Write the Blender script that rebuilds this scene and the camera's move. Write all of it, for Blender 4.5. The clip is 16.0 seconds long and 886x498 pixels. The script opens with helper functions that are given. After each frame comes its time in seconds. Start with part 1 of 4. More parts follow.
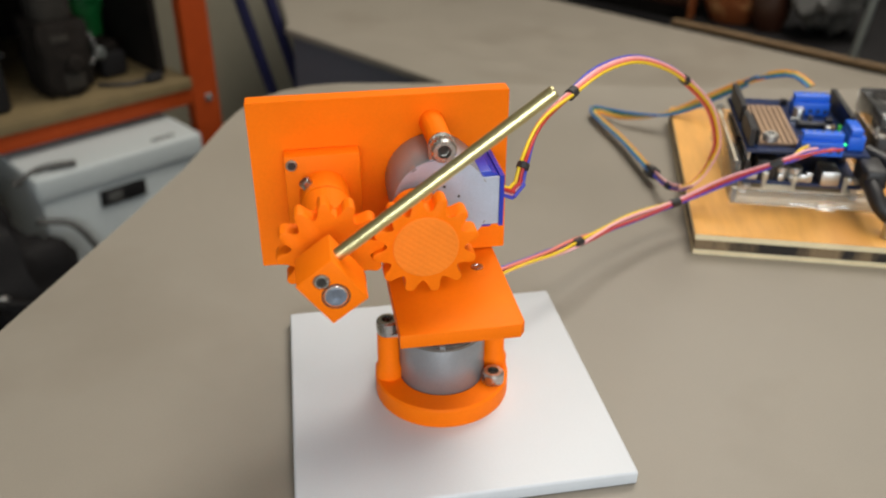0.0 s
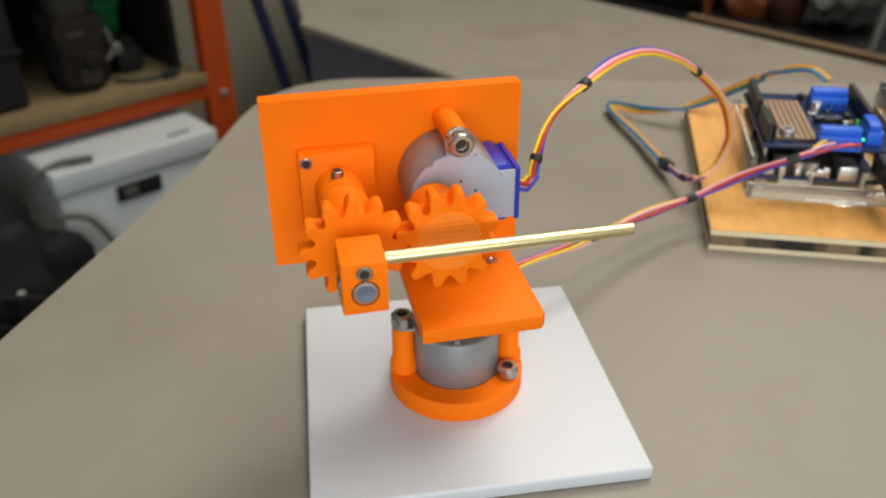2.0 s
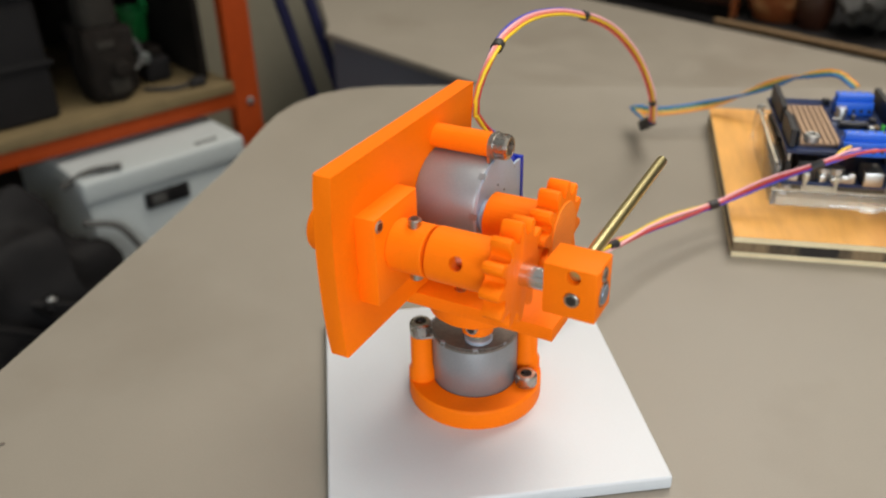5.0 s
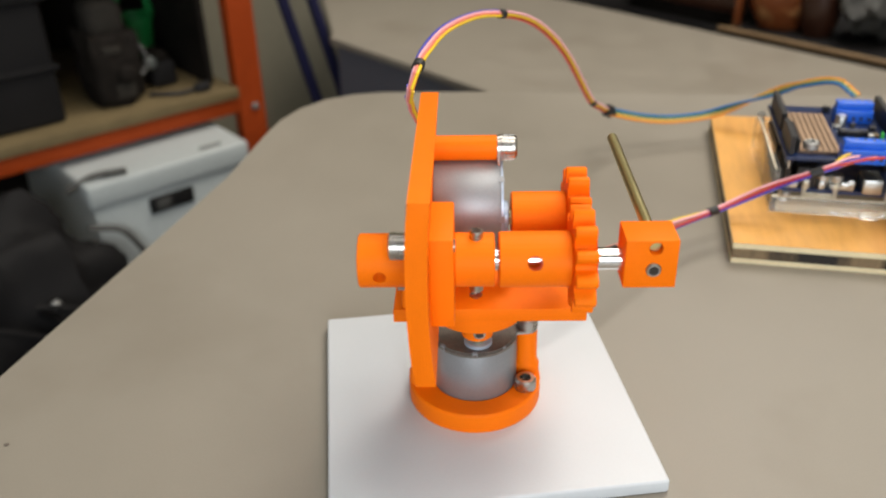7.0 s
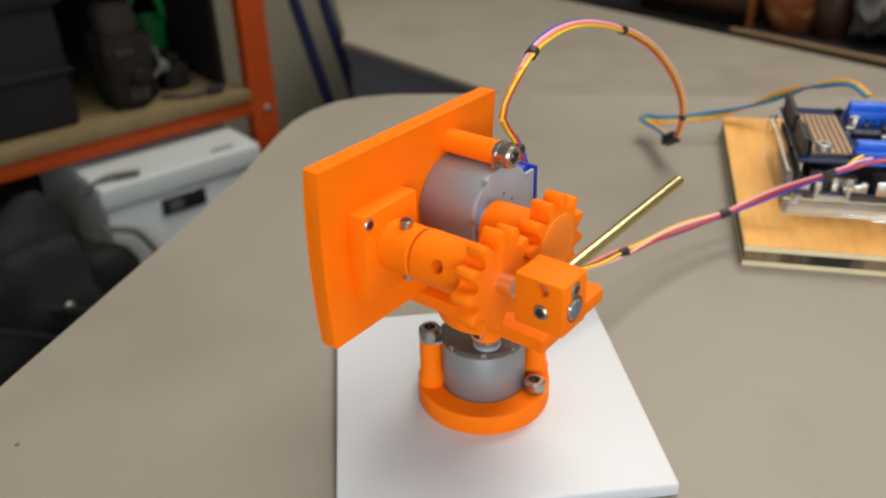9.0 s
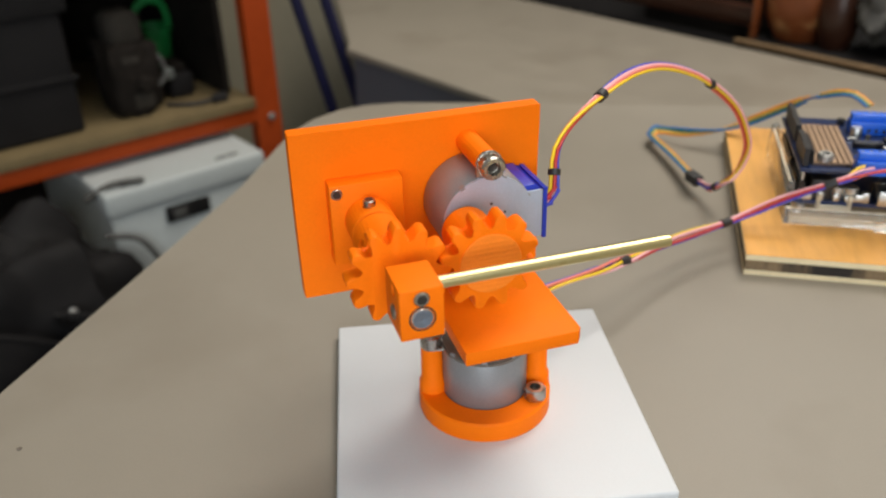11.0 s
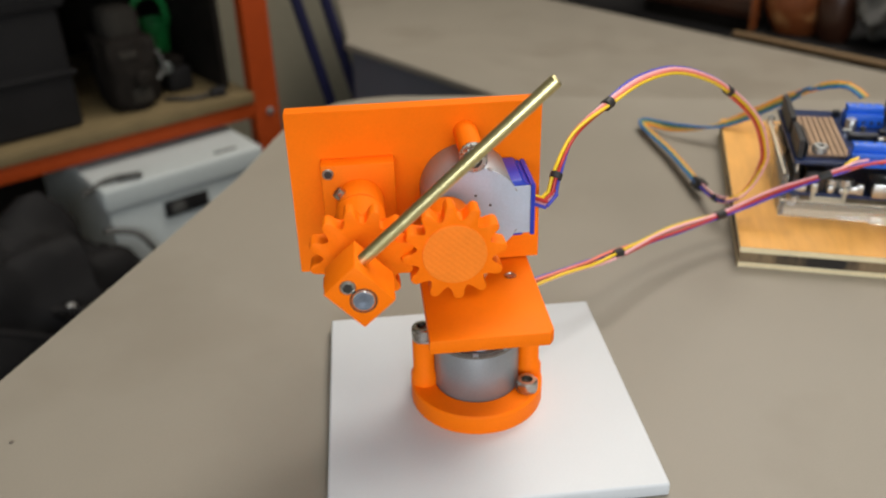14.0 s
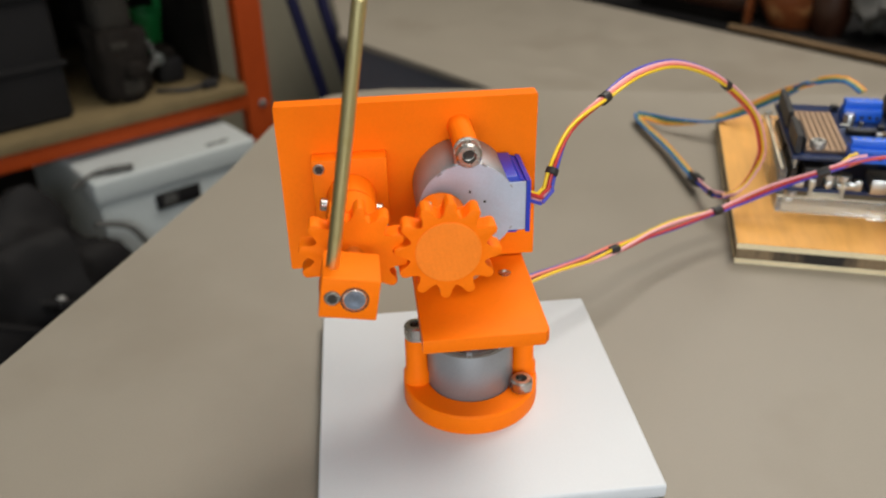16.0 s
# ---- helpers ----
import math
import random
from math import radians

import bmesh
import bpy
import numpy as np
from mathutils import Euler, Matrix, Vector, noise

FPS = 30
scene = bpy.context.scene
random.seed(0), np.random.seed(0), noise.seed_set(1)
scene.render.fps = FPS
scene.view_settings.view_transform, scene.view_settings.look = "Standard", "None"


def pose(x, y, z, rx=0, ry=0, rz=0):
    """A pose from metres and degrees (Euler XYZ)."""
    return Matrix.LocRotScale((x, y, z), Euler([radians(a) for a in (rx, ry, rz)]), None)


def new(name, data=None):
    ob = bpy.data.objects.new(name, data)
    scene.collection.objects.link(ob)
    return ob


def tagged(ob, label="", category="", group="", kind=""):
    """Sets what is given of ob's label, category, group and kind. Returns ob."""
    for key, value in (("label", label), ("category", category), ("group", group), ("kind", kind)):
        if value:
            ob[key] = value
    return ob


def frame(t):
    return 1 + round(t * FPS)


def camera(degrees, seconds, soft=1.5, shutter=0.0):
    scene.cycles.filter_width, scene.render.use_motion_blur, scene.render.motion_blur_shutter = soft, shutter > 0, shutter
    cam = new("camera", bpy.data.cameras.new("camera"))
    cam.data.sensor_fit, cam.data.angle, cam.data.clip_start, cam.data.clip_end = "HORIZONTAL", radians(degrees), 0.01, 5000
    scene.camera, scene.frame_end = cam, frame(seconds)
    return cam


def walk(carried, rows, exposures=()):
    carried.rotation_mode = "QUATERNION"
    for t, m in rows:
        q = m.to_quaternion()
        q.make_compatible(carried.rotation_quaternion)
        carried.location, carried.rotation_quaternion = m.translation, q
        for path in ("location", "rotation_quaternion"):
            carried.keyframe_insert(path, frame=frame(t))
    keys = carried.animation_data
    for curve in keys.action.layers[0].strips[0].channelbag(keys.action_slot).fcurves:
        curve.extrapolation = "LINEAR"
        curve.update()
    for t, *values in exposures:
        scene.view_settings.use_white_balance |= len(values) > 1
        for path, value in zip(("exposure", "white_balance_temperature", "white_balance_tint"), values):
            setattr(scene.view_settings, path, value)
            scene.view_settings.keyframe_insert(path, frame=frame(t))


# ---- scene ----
DEG = 54.63
cam = camera(DEG, 16.0, soft=2.1)
cam.data.dof.use_dof = True
cam.data.dof.focus_distance = 0.245
cam.data.dof.aperture_fstop = 14.0
PATH = [
    (0, pose(-0.03743, -0.22592, 0.18870, 60.177, 0.051, -9.571)),
    (0.5, pose(-0.03784, -0.22666, 0.18932, 60.143, 0.136, -9.367)),
    (1, pose(-0.03808, -0.22564, 0.18839, 60.033, 0.164, -9.081)),
    (1.5, pose(-0.03817, -0.22628, 0.18856, 59.963, 0.282, -8.915)),
    (2, pose(-0.03776, -0.22627, 0.18844, 59.903, 0.406, -8.698)),
    (2.5, pose(-0.03705, -0.22740, 0.18874, 59.978, 0.599, -8.402)),
    (3, pose(-0.03546, -0.22701, 0.18840, 60.054, 0.925, -7.838)),
    (3.5, pose(-0.03542, -0.22678, 0.18833, 60.266, 1.178, -7.469)),
    (4, pose(-0.03565, -0.22678, 0.18860, 60.306, 1.280, -7.308)),
    (6.5, pose(-0.03432, -0.22870, 0.19017, 60.554, 1.324, -7.060)),
    (7, pose(-0.03431, -0.22968, 0.19044, 60.708, 1.263, -6.840)),
    (7.5, pose(-0.03398, -0.22925, 0.19068, 60.691, 1.451, -6.712)),
    (8, pose(-0.03397, -0.22936, 0.19052, 60.708, 1.573, -6.443)),
    (8.5, pose(-0.03299, -0.22935, 0.19072, 60.717, 1.630, -6.146)),
    (9, pose(-0.03343, -0.22956, 0.18994, 60.895, 1.537, -6.091)),
    (11.5, pose(-0.03250, -0.23102, 0.18993, 61.536, 1.386, -5.709)),
    (12, pose(-0.03156, -0.23068, 0.18971, 61.419, 1.470, -5.672)),
    (12.5, pose(-0.03142, -0.23144, 0.19007, 61.301, 1.473, -5.661)),
    (13, pose(-0.03053, -0.23190, 0.19026, 61.241, 1.509, -5.681)),
    (13.5, pose(-0.02984, -0.23191, 0.18977, 61.232, 1.516, -5.730)),
    (14, pose(-0.02985, -0.23123, 0.18915, 61.131, 1.534, -5.754)),
    (14.5, pose(-0.02964, -0.23074, 0.18858, 60.947, 1.583, -5.689)),
    (15, pose(-0.02942, -0.22971, 0.18818, 60.694, 1.547, -5.775)),
    (15.5, pose(-0.02935, -0.22791, 0.18797, 60.478, 1.323, -6.009)),
    (16, pose(-0.02934, -0.22597, 0.18766, 60.638, 1.204, -6.075)),
]
walk(cam, PATH, [(0, -0.11), (2.5, -0.14), (4, -0.10), (6.5, 0.02), (8, 0.02), (9, -0.04), (11.5, -0.12), (16, -0.14)])

# ---------------------------------------------------------------- world and light
world = bpy.data.worlds.new("room_world")
scene.world = world
world.use_nodes = True
world.node_tree.nodes["Background"].inputs[0].default_value = (0.55, 0.6, 0.7, 1)
world.node_tree.nodes["Background"].inputs[1].default_value = 0.02


def ceiling_lamp(x, y, z, turn, length, width, watts, tint):
    data = bpy.data.lights.new("ceiling_light", "AREA")
    data.shape, data.size, data.size_y, data.energy, data.color = "RECTANGLE", length, width, watts, tint
    ob = new("ceiling_light", data)
    ob.matrix_world = pose(x, y, z, 0, 0, turn)
    return ob


LAMPS = ((0.58, -0.12, 15.5), (0.78, 0.98, 30))  # plan place and power of the added, unseen hanging lamps; the second brightens the far table
for lx, ly, watts in LAMPS:
    ceiling_lamp(lx, ly, 1.60, 34, 1.3, 0.7, watts, (1.0, 0.94, 0.85))


def window_fill(a, b, z, width, height, watts, tint):
    """Cool fill for the front faces, in an added window opening of the unseen south wall."""
    data = bpy.data.lights.new("window_fill", "AREA")
    data.shape, data.size, data.size_y, data.energy, data.color = "RECTANGLE", width, height, watts, tint
    ob = new("window_fill", data)
    ob.matrix_world = pose(0, 0, 0, 0, 0, 34) @ pose(a, b, z, 90, 0, 0)
    return ob


window_fill(-1.05, -1.09, 0.48, 1.3, 0.66, 23.5, (0.88, 0.95, 1.0))

# ---------------------------------------------------------------- materials


def mat(name, rgb, rough=0.5, metal=0.0, var=0.12, scale=60.0, fine=900.0, bump=0.05, dist=0.0002, bands=0.0,
        band_axis="Z", coat=0.0, dark=None, dark_at=0.62, dark_scale=30.0, stretch=(1, 1, 1), spec=0.5, band_depth=0.00004):
    m = bpy.data.materials.new(name)
    m.use_nodes = True
    nt = m.node_tree
    n, ln = nt.nodes, nt.links
    b = n["Principled BSDF"]
    b.inputs["Roughness"].default_value = rough
    b.inputs["Metallic"].default_value = metal
    b.inputs["Coat Weight"].default_value = coat
    b.inputs["Specular IOR Level"].default_value = spec
    tc = n.new("ShaderNodeTexCoord")
    mp = n.new("ShaderNodeMapping")
    mp.inputs["Scale"].default_value = stretch
    ln.new(tc.outputs["Object"], mp.inputs["Vector"])
    info = n.new("ShaderNodeObjectInfo")
    big = n.new("ShaderNodeTexNoise")
    big.inputs["Scale"].default_value, big.inputs["Detail"].default_value = scale, 4
    small = n.new("ShaderNodeTexNoise")
    small.inputs["Scale"].default_value, small.inputs["Detail"].default_value = fine, 3
    for t in (big, small):
        ln.new(mp.outputs["Vector"], t.inputs["Vector"])
    add = n.new("ShaderNodeMath")
    add.operation = "ADD"
    ln.new(big.outputs["Fac"], add.inputs[0])
    ln.new(small.outputs["Fac"], add.inputs[1])
    rng = n.new("ShaderNodeMapRange")
    rng.inputs["From Min"].default_value, rng.inputs["From Max"].default_value = 0.6, 1.4
    rng.inputs["To Min"].default_value, rng.inputs["To Max"].default_value = 1 - var, 1 + var
    ln.new(add.outputs[0], rng.inputs["Value"])
    mul = n.new("ShaderNodeMix")
    mul.data_type, mul.blend_type = "RGBA", "MULTIPLY"
    mul.inputs["Factor"].default_value = 1.0
    mul.inputs[6].default_value = (*rgb, 1)
    ln.new(rng.outputs["Result"], mul.inputs[7])
    colour = mul.outputs[2]
    if dark is not None:
        spots = n.new("ShaderNodeTexNoise")
        spots.inputs["Scale"].default_value, spots.inputs["Detail"].default_value = dark_scale, 5
        ln.new(mp.outputs["Vector"], spots.inputs["Vector"])
        ramp = n.new("ShaderNodeMapRange")
        ramp.inputs["From Min"].default_value, ramp.inputs["From Max"].default_value = dark_at, dark_at + 0.1
        ln.new(spots.outputs["Fac"], ramp.inputs["Value"])
        mix = n.new("ShaderNodeMix")
        mix.data_type = "RGBA"
        mix.inputs[7].default_value = (*dark, 1)
        ln.new(colour, mix.inputs[6])
        ln.new(ramp.outputs["Result"], mix.inputs["Factor"])
        colour = mix.outputs[2]
    ln.new(colour, b.inputs["Base Color"])
    rr = n.new("ShaderNodeMapRange")
    rr.inputs["To Min"].default_value, rr.inputs["To Max"].default_value = max(0.02, rough - 0.08), min(1, rough + 0.1)
    ln.new(big.outputs["Fac"], rr.inputs["Value"])
    ln.new(rr.outputs["Result"], b.inputs["Roughness"])
    bp = n.new("ShaderNodeBump")
    bp.inputs["Strength"].default_value, bp.inputs["Distance"].default_value = bump, dist
    ln.new(small.outputs["Fac"], bp.inputs["Height"])
    last = bp
    if bands:
        wv = n.new("ShaderNodeTexWave")
        wv.wave_type, wv.bands_direction = "BANDS", band_axis
        wv.inputs["Scale"].default_value = bands
        wv.inputs["Distortion"].default_value = 0.6
        wv.inputs["Detail"].default_value = 2
        ln.new(tc.outputs["Object"], wv.inputs["Vector"])
        b2 = n.new("ShaderNodeBump")
        b2.inputs["Strength"].default_value, b2.inputs["Distance"].default_value = 0.6, band_depth
        ln.new(wv.outputs["Fac"], b2.inputs["Height"])
        ln.new(bp.outputs["Normal"], b2.inputs["Normal"])
        last = b2
    ln.new(last.outputs["Normal"], b.inputs["Normal"])
    return m


def glow(name, rgb, strength):
    m = bpy.data.materials.new(name)
    m.use_nodes = True
    b = m.node_tree.nodes["Principled BSDF"]
    b.inputs["Base Color"].default_value = (*rgb, 1)
    b.inputs["Emission Color"].default_value = (*rgb, 1)
    b.inputs["Emission Strength"].default_value = strength
    return m


def clear(name, rgb, rough=0.05, through_part=0.96):
    m = bpy.data.materials.new(name)
    m.use_nodes = True
    b = m.node_tree.nodes["Principled BSDF"]
    b.inputs["Base Color"].default_value = (*rgb, 1)
    b.inputs["Roughness"].default_value = rough
    b.inputs["Transmission Weight"].default_value = through_part
    b.inputs["IOR"].default_value = 1.49
    return m


ORANGE = mat("orange_print", (0.97, 0.188, 0.002), 0.55, spec=0.12, var=0.05, scale=90, fine=1500, bump=0.12, dist=0.0001, bands=420)
ORANGE_Y = mat("orange_print_side", (0.97, 0.188, 0.002), 0.55, spec=0.12, var=0.05, scale=90, fine=1500, bump=0.12, dist=0.0001,
               bands=420, band_axis="Y")
WHITE_PRINT = mat("white_print", (0.595, 0.62, 0.65), 0.5, var=0.025, scale=40, fine=1200, bump=0.08, dist=0.0001, bands=380,
                  band_axis="Y")
ORANGE_FACE = mat("orange_print_scored", (0.97, 0.235, 0.018), 0.5, spec=0.2, var=0.07, scale=140, fine=1500, bump=0.15, dist=0.0001,
                  bands=230, band_axis="Z", band_depth=0.00008)
CUT_STEEL = mat("cut_steel", (0.22, 0.26, 0.33), 0.35, 0.7, var=0.2, scale=500, fine=2500, bump=0.2)
CRUMB = mat("crumb", (0.13, 0.105, 0.085), 0.8, var=0.2, scale=600)
STEEL = mat("zinc_steel", (0.46, 0.44, 0.41), 0.27, 1.0, var=0.12, scale=200, fine=2500, bump=0.05)
CAN = mat("motor_can", (0.30, 0.31, 0.325), 0.46, 0.5, var=0.08, scale=120, fine=1500, bump=0.04)
CAN_FACE = mat("motor_face", (0.47, 0.55, 0.66), 0.45, 0.45, var=0.08, scale=120, fine=1500, bump=0.04)
# Brown-dark tone paints in the head's shade and reflection on the lower motor top.
SHADED_RIM = mat("shaded_rim", (0.17, 0.15, 0.13), 0.4, 0.5, var=0.3, scale=300, fine=1500)
# Near-black colour that paints the shade of sockets, dimples, wire entries and gaps.
RECESS_SHADE = mat("recess", (0.05, 0.045, 0.04), 0.4, 0.6, bump=0.0)
CHROME = mat("ground_steel", (0.78, 0.78, 0.78), 0.16, 1.0, var=0.06, scale=150, fine=2500, bump=0.02)
BRASS = mat("brass_rod", (0.68, 0.60, 0.31), 0.27, 1.0, var=0.06, scale=12, fine=3000, bump=0.004,
            dark=(0.65, 0.56, 0.27), dark_at=0.62, dark_scale=260)
BLUE_CAP = mat("blue_plastic", (0.012, 0.035, 0.42), 0.35, var=0.08, scale=100)
TABLE = mat("grey_laminate", (0.258, 0.230, 0.188), 0.50, spec=0.5, var=0.06, scale=25, fine=1800, bump=0.10, dist=0.0001,
            dark=(0.232, 0.204, 0.164), dark_at=0.55, dark_scale=7)
TAPE = mat("black_tape", (0.018, 0.017, 0.018), 0.5, var=0.2, scale=300)
W_BLUE = mat("wire_blue", (0.05, 0.06, 0.48), 0.4, var=0.06)
W_PINK = mat("wire_pink", (0.90, 0.47, 0.50), 0.4, var=0.06)
W_YEL = mat("wire_yellow", (0.85, 0.58, 0.02), 0.4, var=0.06)
W_ORG = mat("wire_salmon", (0.80, 0.22, 0.17), 0.4, var=0.06)
W_RED = mat("wire_red", (0.50, 0.035, 0.03), 0.4, var=0.06)
J_ORG = mat("jumper_orange", (0.75, 0.27, 0.03), 0.45, var=0.06)
J_YEL = mat("jumper_yellow", (0.62, 0.42, 0.08), 0.45, var=0.06)
J_GRN = mat("jumper_green", (0.02, 0.16, 0.11), 0.45, var=0.06)
J_BLU = mat("jumper_blue", (0.03, 0.14, 0.38), 0.45, var=0.06)
PLY_FACE = mat("birch_face", (0.72, 0.36, 0.080), 0.5, var=0.16, scale=18, fine=260, bump=0.1, stretch=(1, 0.18, 1),
               dark=(0.60, 0.28, 0.055), dark_at=0.58, dark_scale=25)
PLY_LIGHT = mat("birch_ply_light", (0.78, 0.66, 0.42), 0.6, var=0.15, scale=60, fine=700, bump=0.1)
PLY_DARK = mat("birch_ply_core", (0.22, 0.15, 0.08), 0.7, var=0.2, scale=60, dark=(0.015, 0.011, 0.008), dark_at=0.44,
               dark_scale=45, stretch=(1, 1, 0.2))
PCB = mat("blue_circuit_board", (0.007, 0.020, 0.075), 0.3, var=0.25, scale=260, fine=900, dark=(0.10, 0.13, 0.16), dark_at=0.66,
          dark_scale=420)
TERM = mat("blue_terminal", (0.015, 0.13, 0.72), 0.4, var=0.08)
BLACK = mat("black_plastic", (0.014, 0.013, 0.014), 0.45, var=0.2, scale=200)
COPPER = mat("pad_strip", (0.38, 0.25, 0.155), 0.45, 0.25, var=0.18, scale=300)
PAD_GAP = mat("pad_gap", (0.10, 0.065, 0.05), 0.6, var=0.2, scale=300)
TIN = mat("tinned_metal", (0.62, 0.62, 0.60), 0.36, 1.0, var=0.1, scale=300)
ACRYLIC = clear("clear_acrylic", (0.99, 1.0, 1.0), 0.02)
ACRYLIC_EDGE = clear("acrylic_edge", (0.80, 0.74, 0.60), 0.3, 0.8)
# Tan, partly opaque colour stands in for light reaching the wood under the board.
ACRYLIC_FLOOR = clear("lit_tan_acrylic", (0.66, 0.53, 0.36), 0.15, 0.6)
GRIME = mat("worn_grey", (0.035, 0.031, 0.026), 0.8, var=0.4, scale=40, spec=0.1)
GREEN_PIPE = mat("bright_green", (0.05, 0.55, 0.06), 0.4, var=0.1)
GREEN_LED = glow("green_led", (0.03, 1.0, 0.2), 2.5)
RACK = mat("orange_steel_paint", (0.33, 0.046, 0.006), 0.6, spec=0.2, var=0.14, scale=12, fine=120, bump=0.05)
CHIP = mat("chipboard", (0.155, 0.112, 0.050), 0.75, var=0.2, scale=30, fine=300, bump=0.2)
CARD = mat("white_box", (0.44, 0.475, 0.475), 0.6, var=0.05, scale=10, fine=150)
# Both near-black base colours partly carry the deep shade inside the rack.
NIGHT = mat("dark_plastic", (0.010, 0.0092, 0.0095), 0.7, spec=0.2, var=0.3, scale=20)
DARK_MIX = mat("dark_mixed", (0.0115, 0.009, 0.0072), 0.8, spec=0.15, var=0.5, scale=14, fine=90, bump=0.4, dist=0.002)
GREEN = mat("green_plastic", (0.012, 0.22, 0.05), 0.5, var=0.2, scale=20)
WALL = mat("olive_wall_paint", (0.25, 0.23, 0.17), 0.85, var=0.06, scale=4, fine=60)
WALL_W = mat("pale_wall_paint", (0.55, 0.53, 0.49), 0.85, var=0.04, scale=4, fine=60)
CARPET = mat("slate_carpet", (0.022, 0.025, 0.036), 0.95, var=0.2, scale=30, fine=500, bump=0.4, dist=0.002)
SLATE = mat("slate_panel", (0.115, 0.122, 0.150), 0.7, var=0.1, scale=8)
NAVY = mat("navy_steel_paint", (0.010, 0.010, 0.042), 0.5, spec=0.25, var=0.1, scale=20)
OAK = mat("pale_wood_strip", (0.24, 0.155, 0.08), 0.6, var=0.15, scale=12, fine=120, stretch=(1, 0.2, 1))
AMBER = mat("amber_glaze", (0.20, 0.055, 0.016), 0.3, var=0.5, scale=18, dark=(0.50, 0.25, 0.10), dark_at=0.5, dark_scale=14)
PEAT = mat("brown_glaze", (0.035, 0.012, 0.006), 0.3, var=0.4, scale=20)
ASH = mat("grey_film", (0.085, 0.083, 0.078), 0.22, var=0.5, scale=25, bump=0.5, dist=0.004)
PALE = mat("pale_steel", (0.17, 0.19, 0.185), 0.4, 0.4, var=0.1, scale=20)
FLOOR = CARPET
CEIL = mat("ceiling_tile", (0.75, 0.74, 0.71), 0.9, var=0.03, scale=3)

# ---------------------------------------------------------------- mesh tools (plan in millimetres)
MM = 0.001
FRONT = Matrix.Rotation(math.pi / 2, 4, "X")  # local z runs to -y


def fresh():
    return bmesh.new()


def finish(bm, name, mats, sharp=32):
    bmesh.ops.scale(bm, vec=(MM, MM, MM), verts=bm.verts)
    bmesh.ops.recalc_face_normals(bm, faces=bm.faces)
    me = bpy.data.meshes.new(name)
    for f in bm.faces:
        f.smooth = True
    bm.to_mesh(me)
    bm.free()
    me.set_sharp_from_angle(angle=radians(sharp))
    for m in mats if isinstance(mats, (list, tuple)) else [mats]:
        me.materials.append(m)
    return me


def part(name, bm, mats, parent=None, label="", sharp=32):
    ob = new(name, finish(bm, name, mats, sharp) if isinstance(bm, bmesh.types.BMesh) else bm)
    ob.parent = parent
    if mats in (ACRYLIC, ACRYLIC_FLOOR, ACRYLIC_EDGE):
        ob.visible_shadow = False
    return tagged(ob, label) if label else ob


def thing(name, label, category, m=None, group="", kind=""):
    ob = new(name)
    ob.empty_display_size = 0.01
    if m is not None:
        ob.matrix_world = m
    return tagged(ob, label, category, group, kind)


def box(bm, x0, x1, y0, y1, z0, z1, bev=0.3, seg=2, m=None, slot=0):
    made = bmesh.ops.create_cube(bm, size=1)["verts"]
    for v in made:
        v.co = Vector(((x0 + x1) / 2 + v.co.x * (x1 - x0), (y0 + y1) / 2 + v.co.y * (y1 - y0), (z0 + z1) / 2 + v.co.z * (z1 - z0)))
        if m is not None:
            v.co = m @ v.co
    faces = {f for v in made for f in v.link_faces}
    for f in faces:
        f.material_index = slot
    if bev:
        bmesh.ops.bevel(bm, geom=list({e for v in made for e in v.link_edges}), offset=bev, segments=seg, affect="EDGES", profile=0.5)
    return bm


def spin(bm, profile, seg=32, m=None, slot=0):
    """A turned solid: profile rows of radius and height, from one end of the axis to the other."""
    rings = []
    for r, z in profile:
        if r < 1e-6:
            pts = [Vector((0, 0, z))]
        else:
            pts = [Vector((r * math.cos(2 * math.pi * k / seg), r * math.sin(2 * math.pi * k / seg), z)) for k in range(seg)]
        rings.append([bm.verts.new(m @ p if m is not None else p) for p in pts])
    for a, b in zip(rings, rings[1:]):
        for k in range(seg):
            j = (k + 1) % seg
            if len(a) == 1 and len(b) == 1:
                continue
            if len(a) == 1:
                f = bm.faces.new((a[0], b[k], b[j]))
            elif len(b) == 1:
                f = bm.faces.new((a[k], a[j], b[0]))
            else:
                f = bm.faces.new((a[k], a[j], b[j], b[k]))
            f.material_index = slot
    return bm


def rod(bm, r, z0, z1, seg=32, m=None, bev=0.3, slot=0):
    return spin(bm, [(0, z0), (r - bev, z0), (r, z0 + bev), (r, z1 - bev), (r - bev, z1), (0, z1)], seg, m, slot)


def ring(bm, r_in, r_out, z0, z1, seg=32, m=None, bev=0.3, slot=0):
    return spin(bm, [(r_in, z0), (r_out - bev, z0), (r_out, z0 + bev), (r_out, z1 - bev), (r_out - bev, z1), (r_in, z1), (r_in, z0)], seg, m, slot)


def prism(bm, pts, z0, z1, m=None, bev=0.0, slot=0):
    low = [bm.verts.new((x, y, z0)) for x, y in pts]
    high = [bm.verts.new((x, y, z1)) for x, y in pts]
    faces = [bm.faces.new(low[::-1]), bm.faces.new(high)]
    k = len(pts)
    for i in range(k):
        faces.append(bm.faces.new((low[i], low[(i + 1) % k], high[(i + 1) % k], high[i])))
    for f in faces:
        f.material_index = slot
    if bev:
        edges = set(faces[0].edges) | set(faces[1].edges)
        bmesh.ops.bevel(bm, geom=list(edges), offset=bev, segments=2, affect="EDGES", profile=0.5, clamp_overlap=True)
    if m is not None:
        bmesh.ops.transform(bm, matrix=m, verts=bm.verts)
    return bm


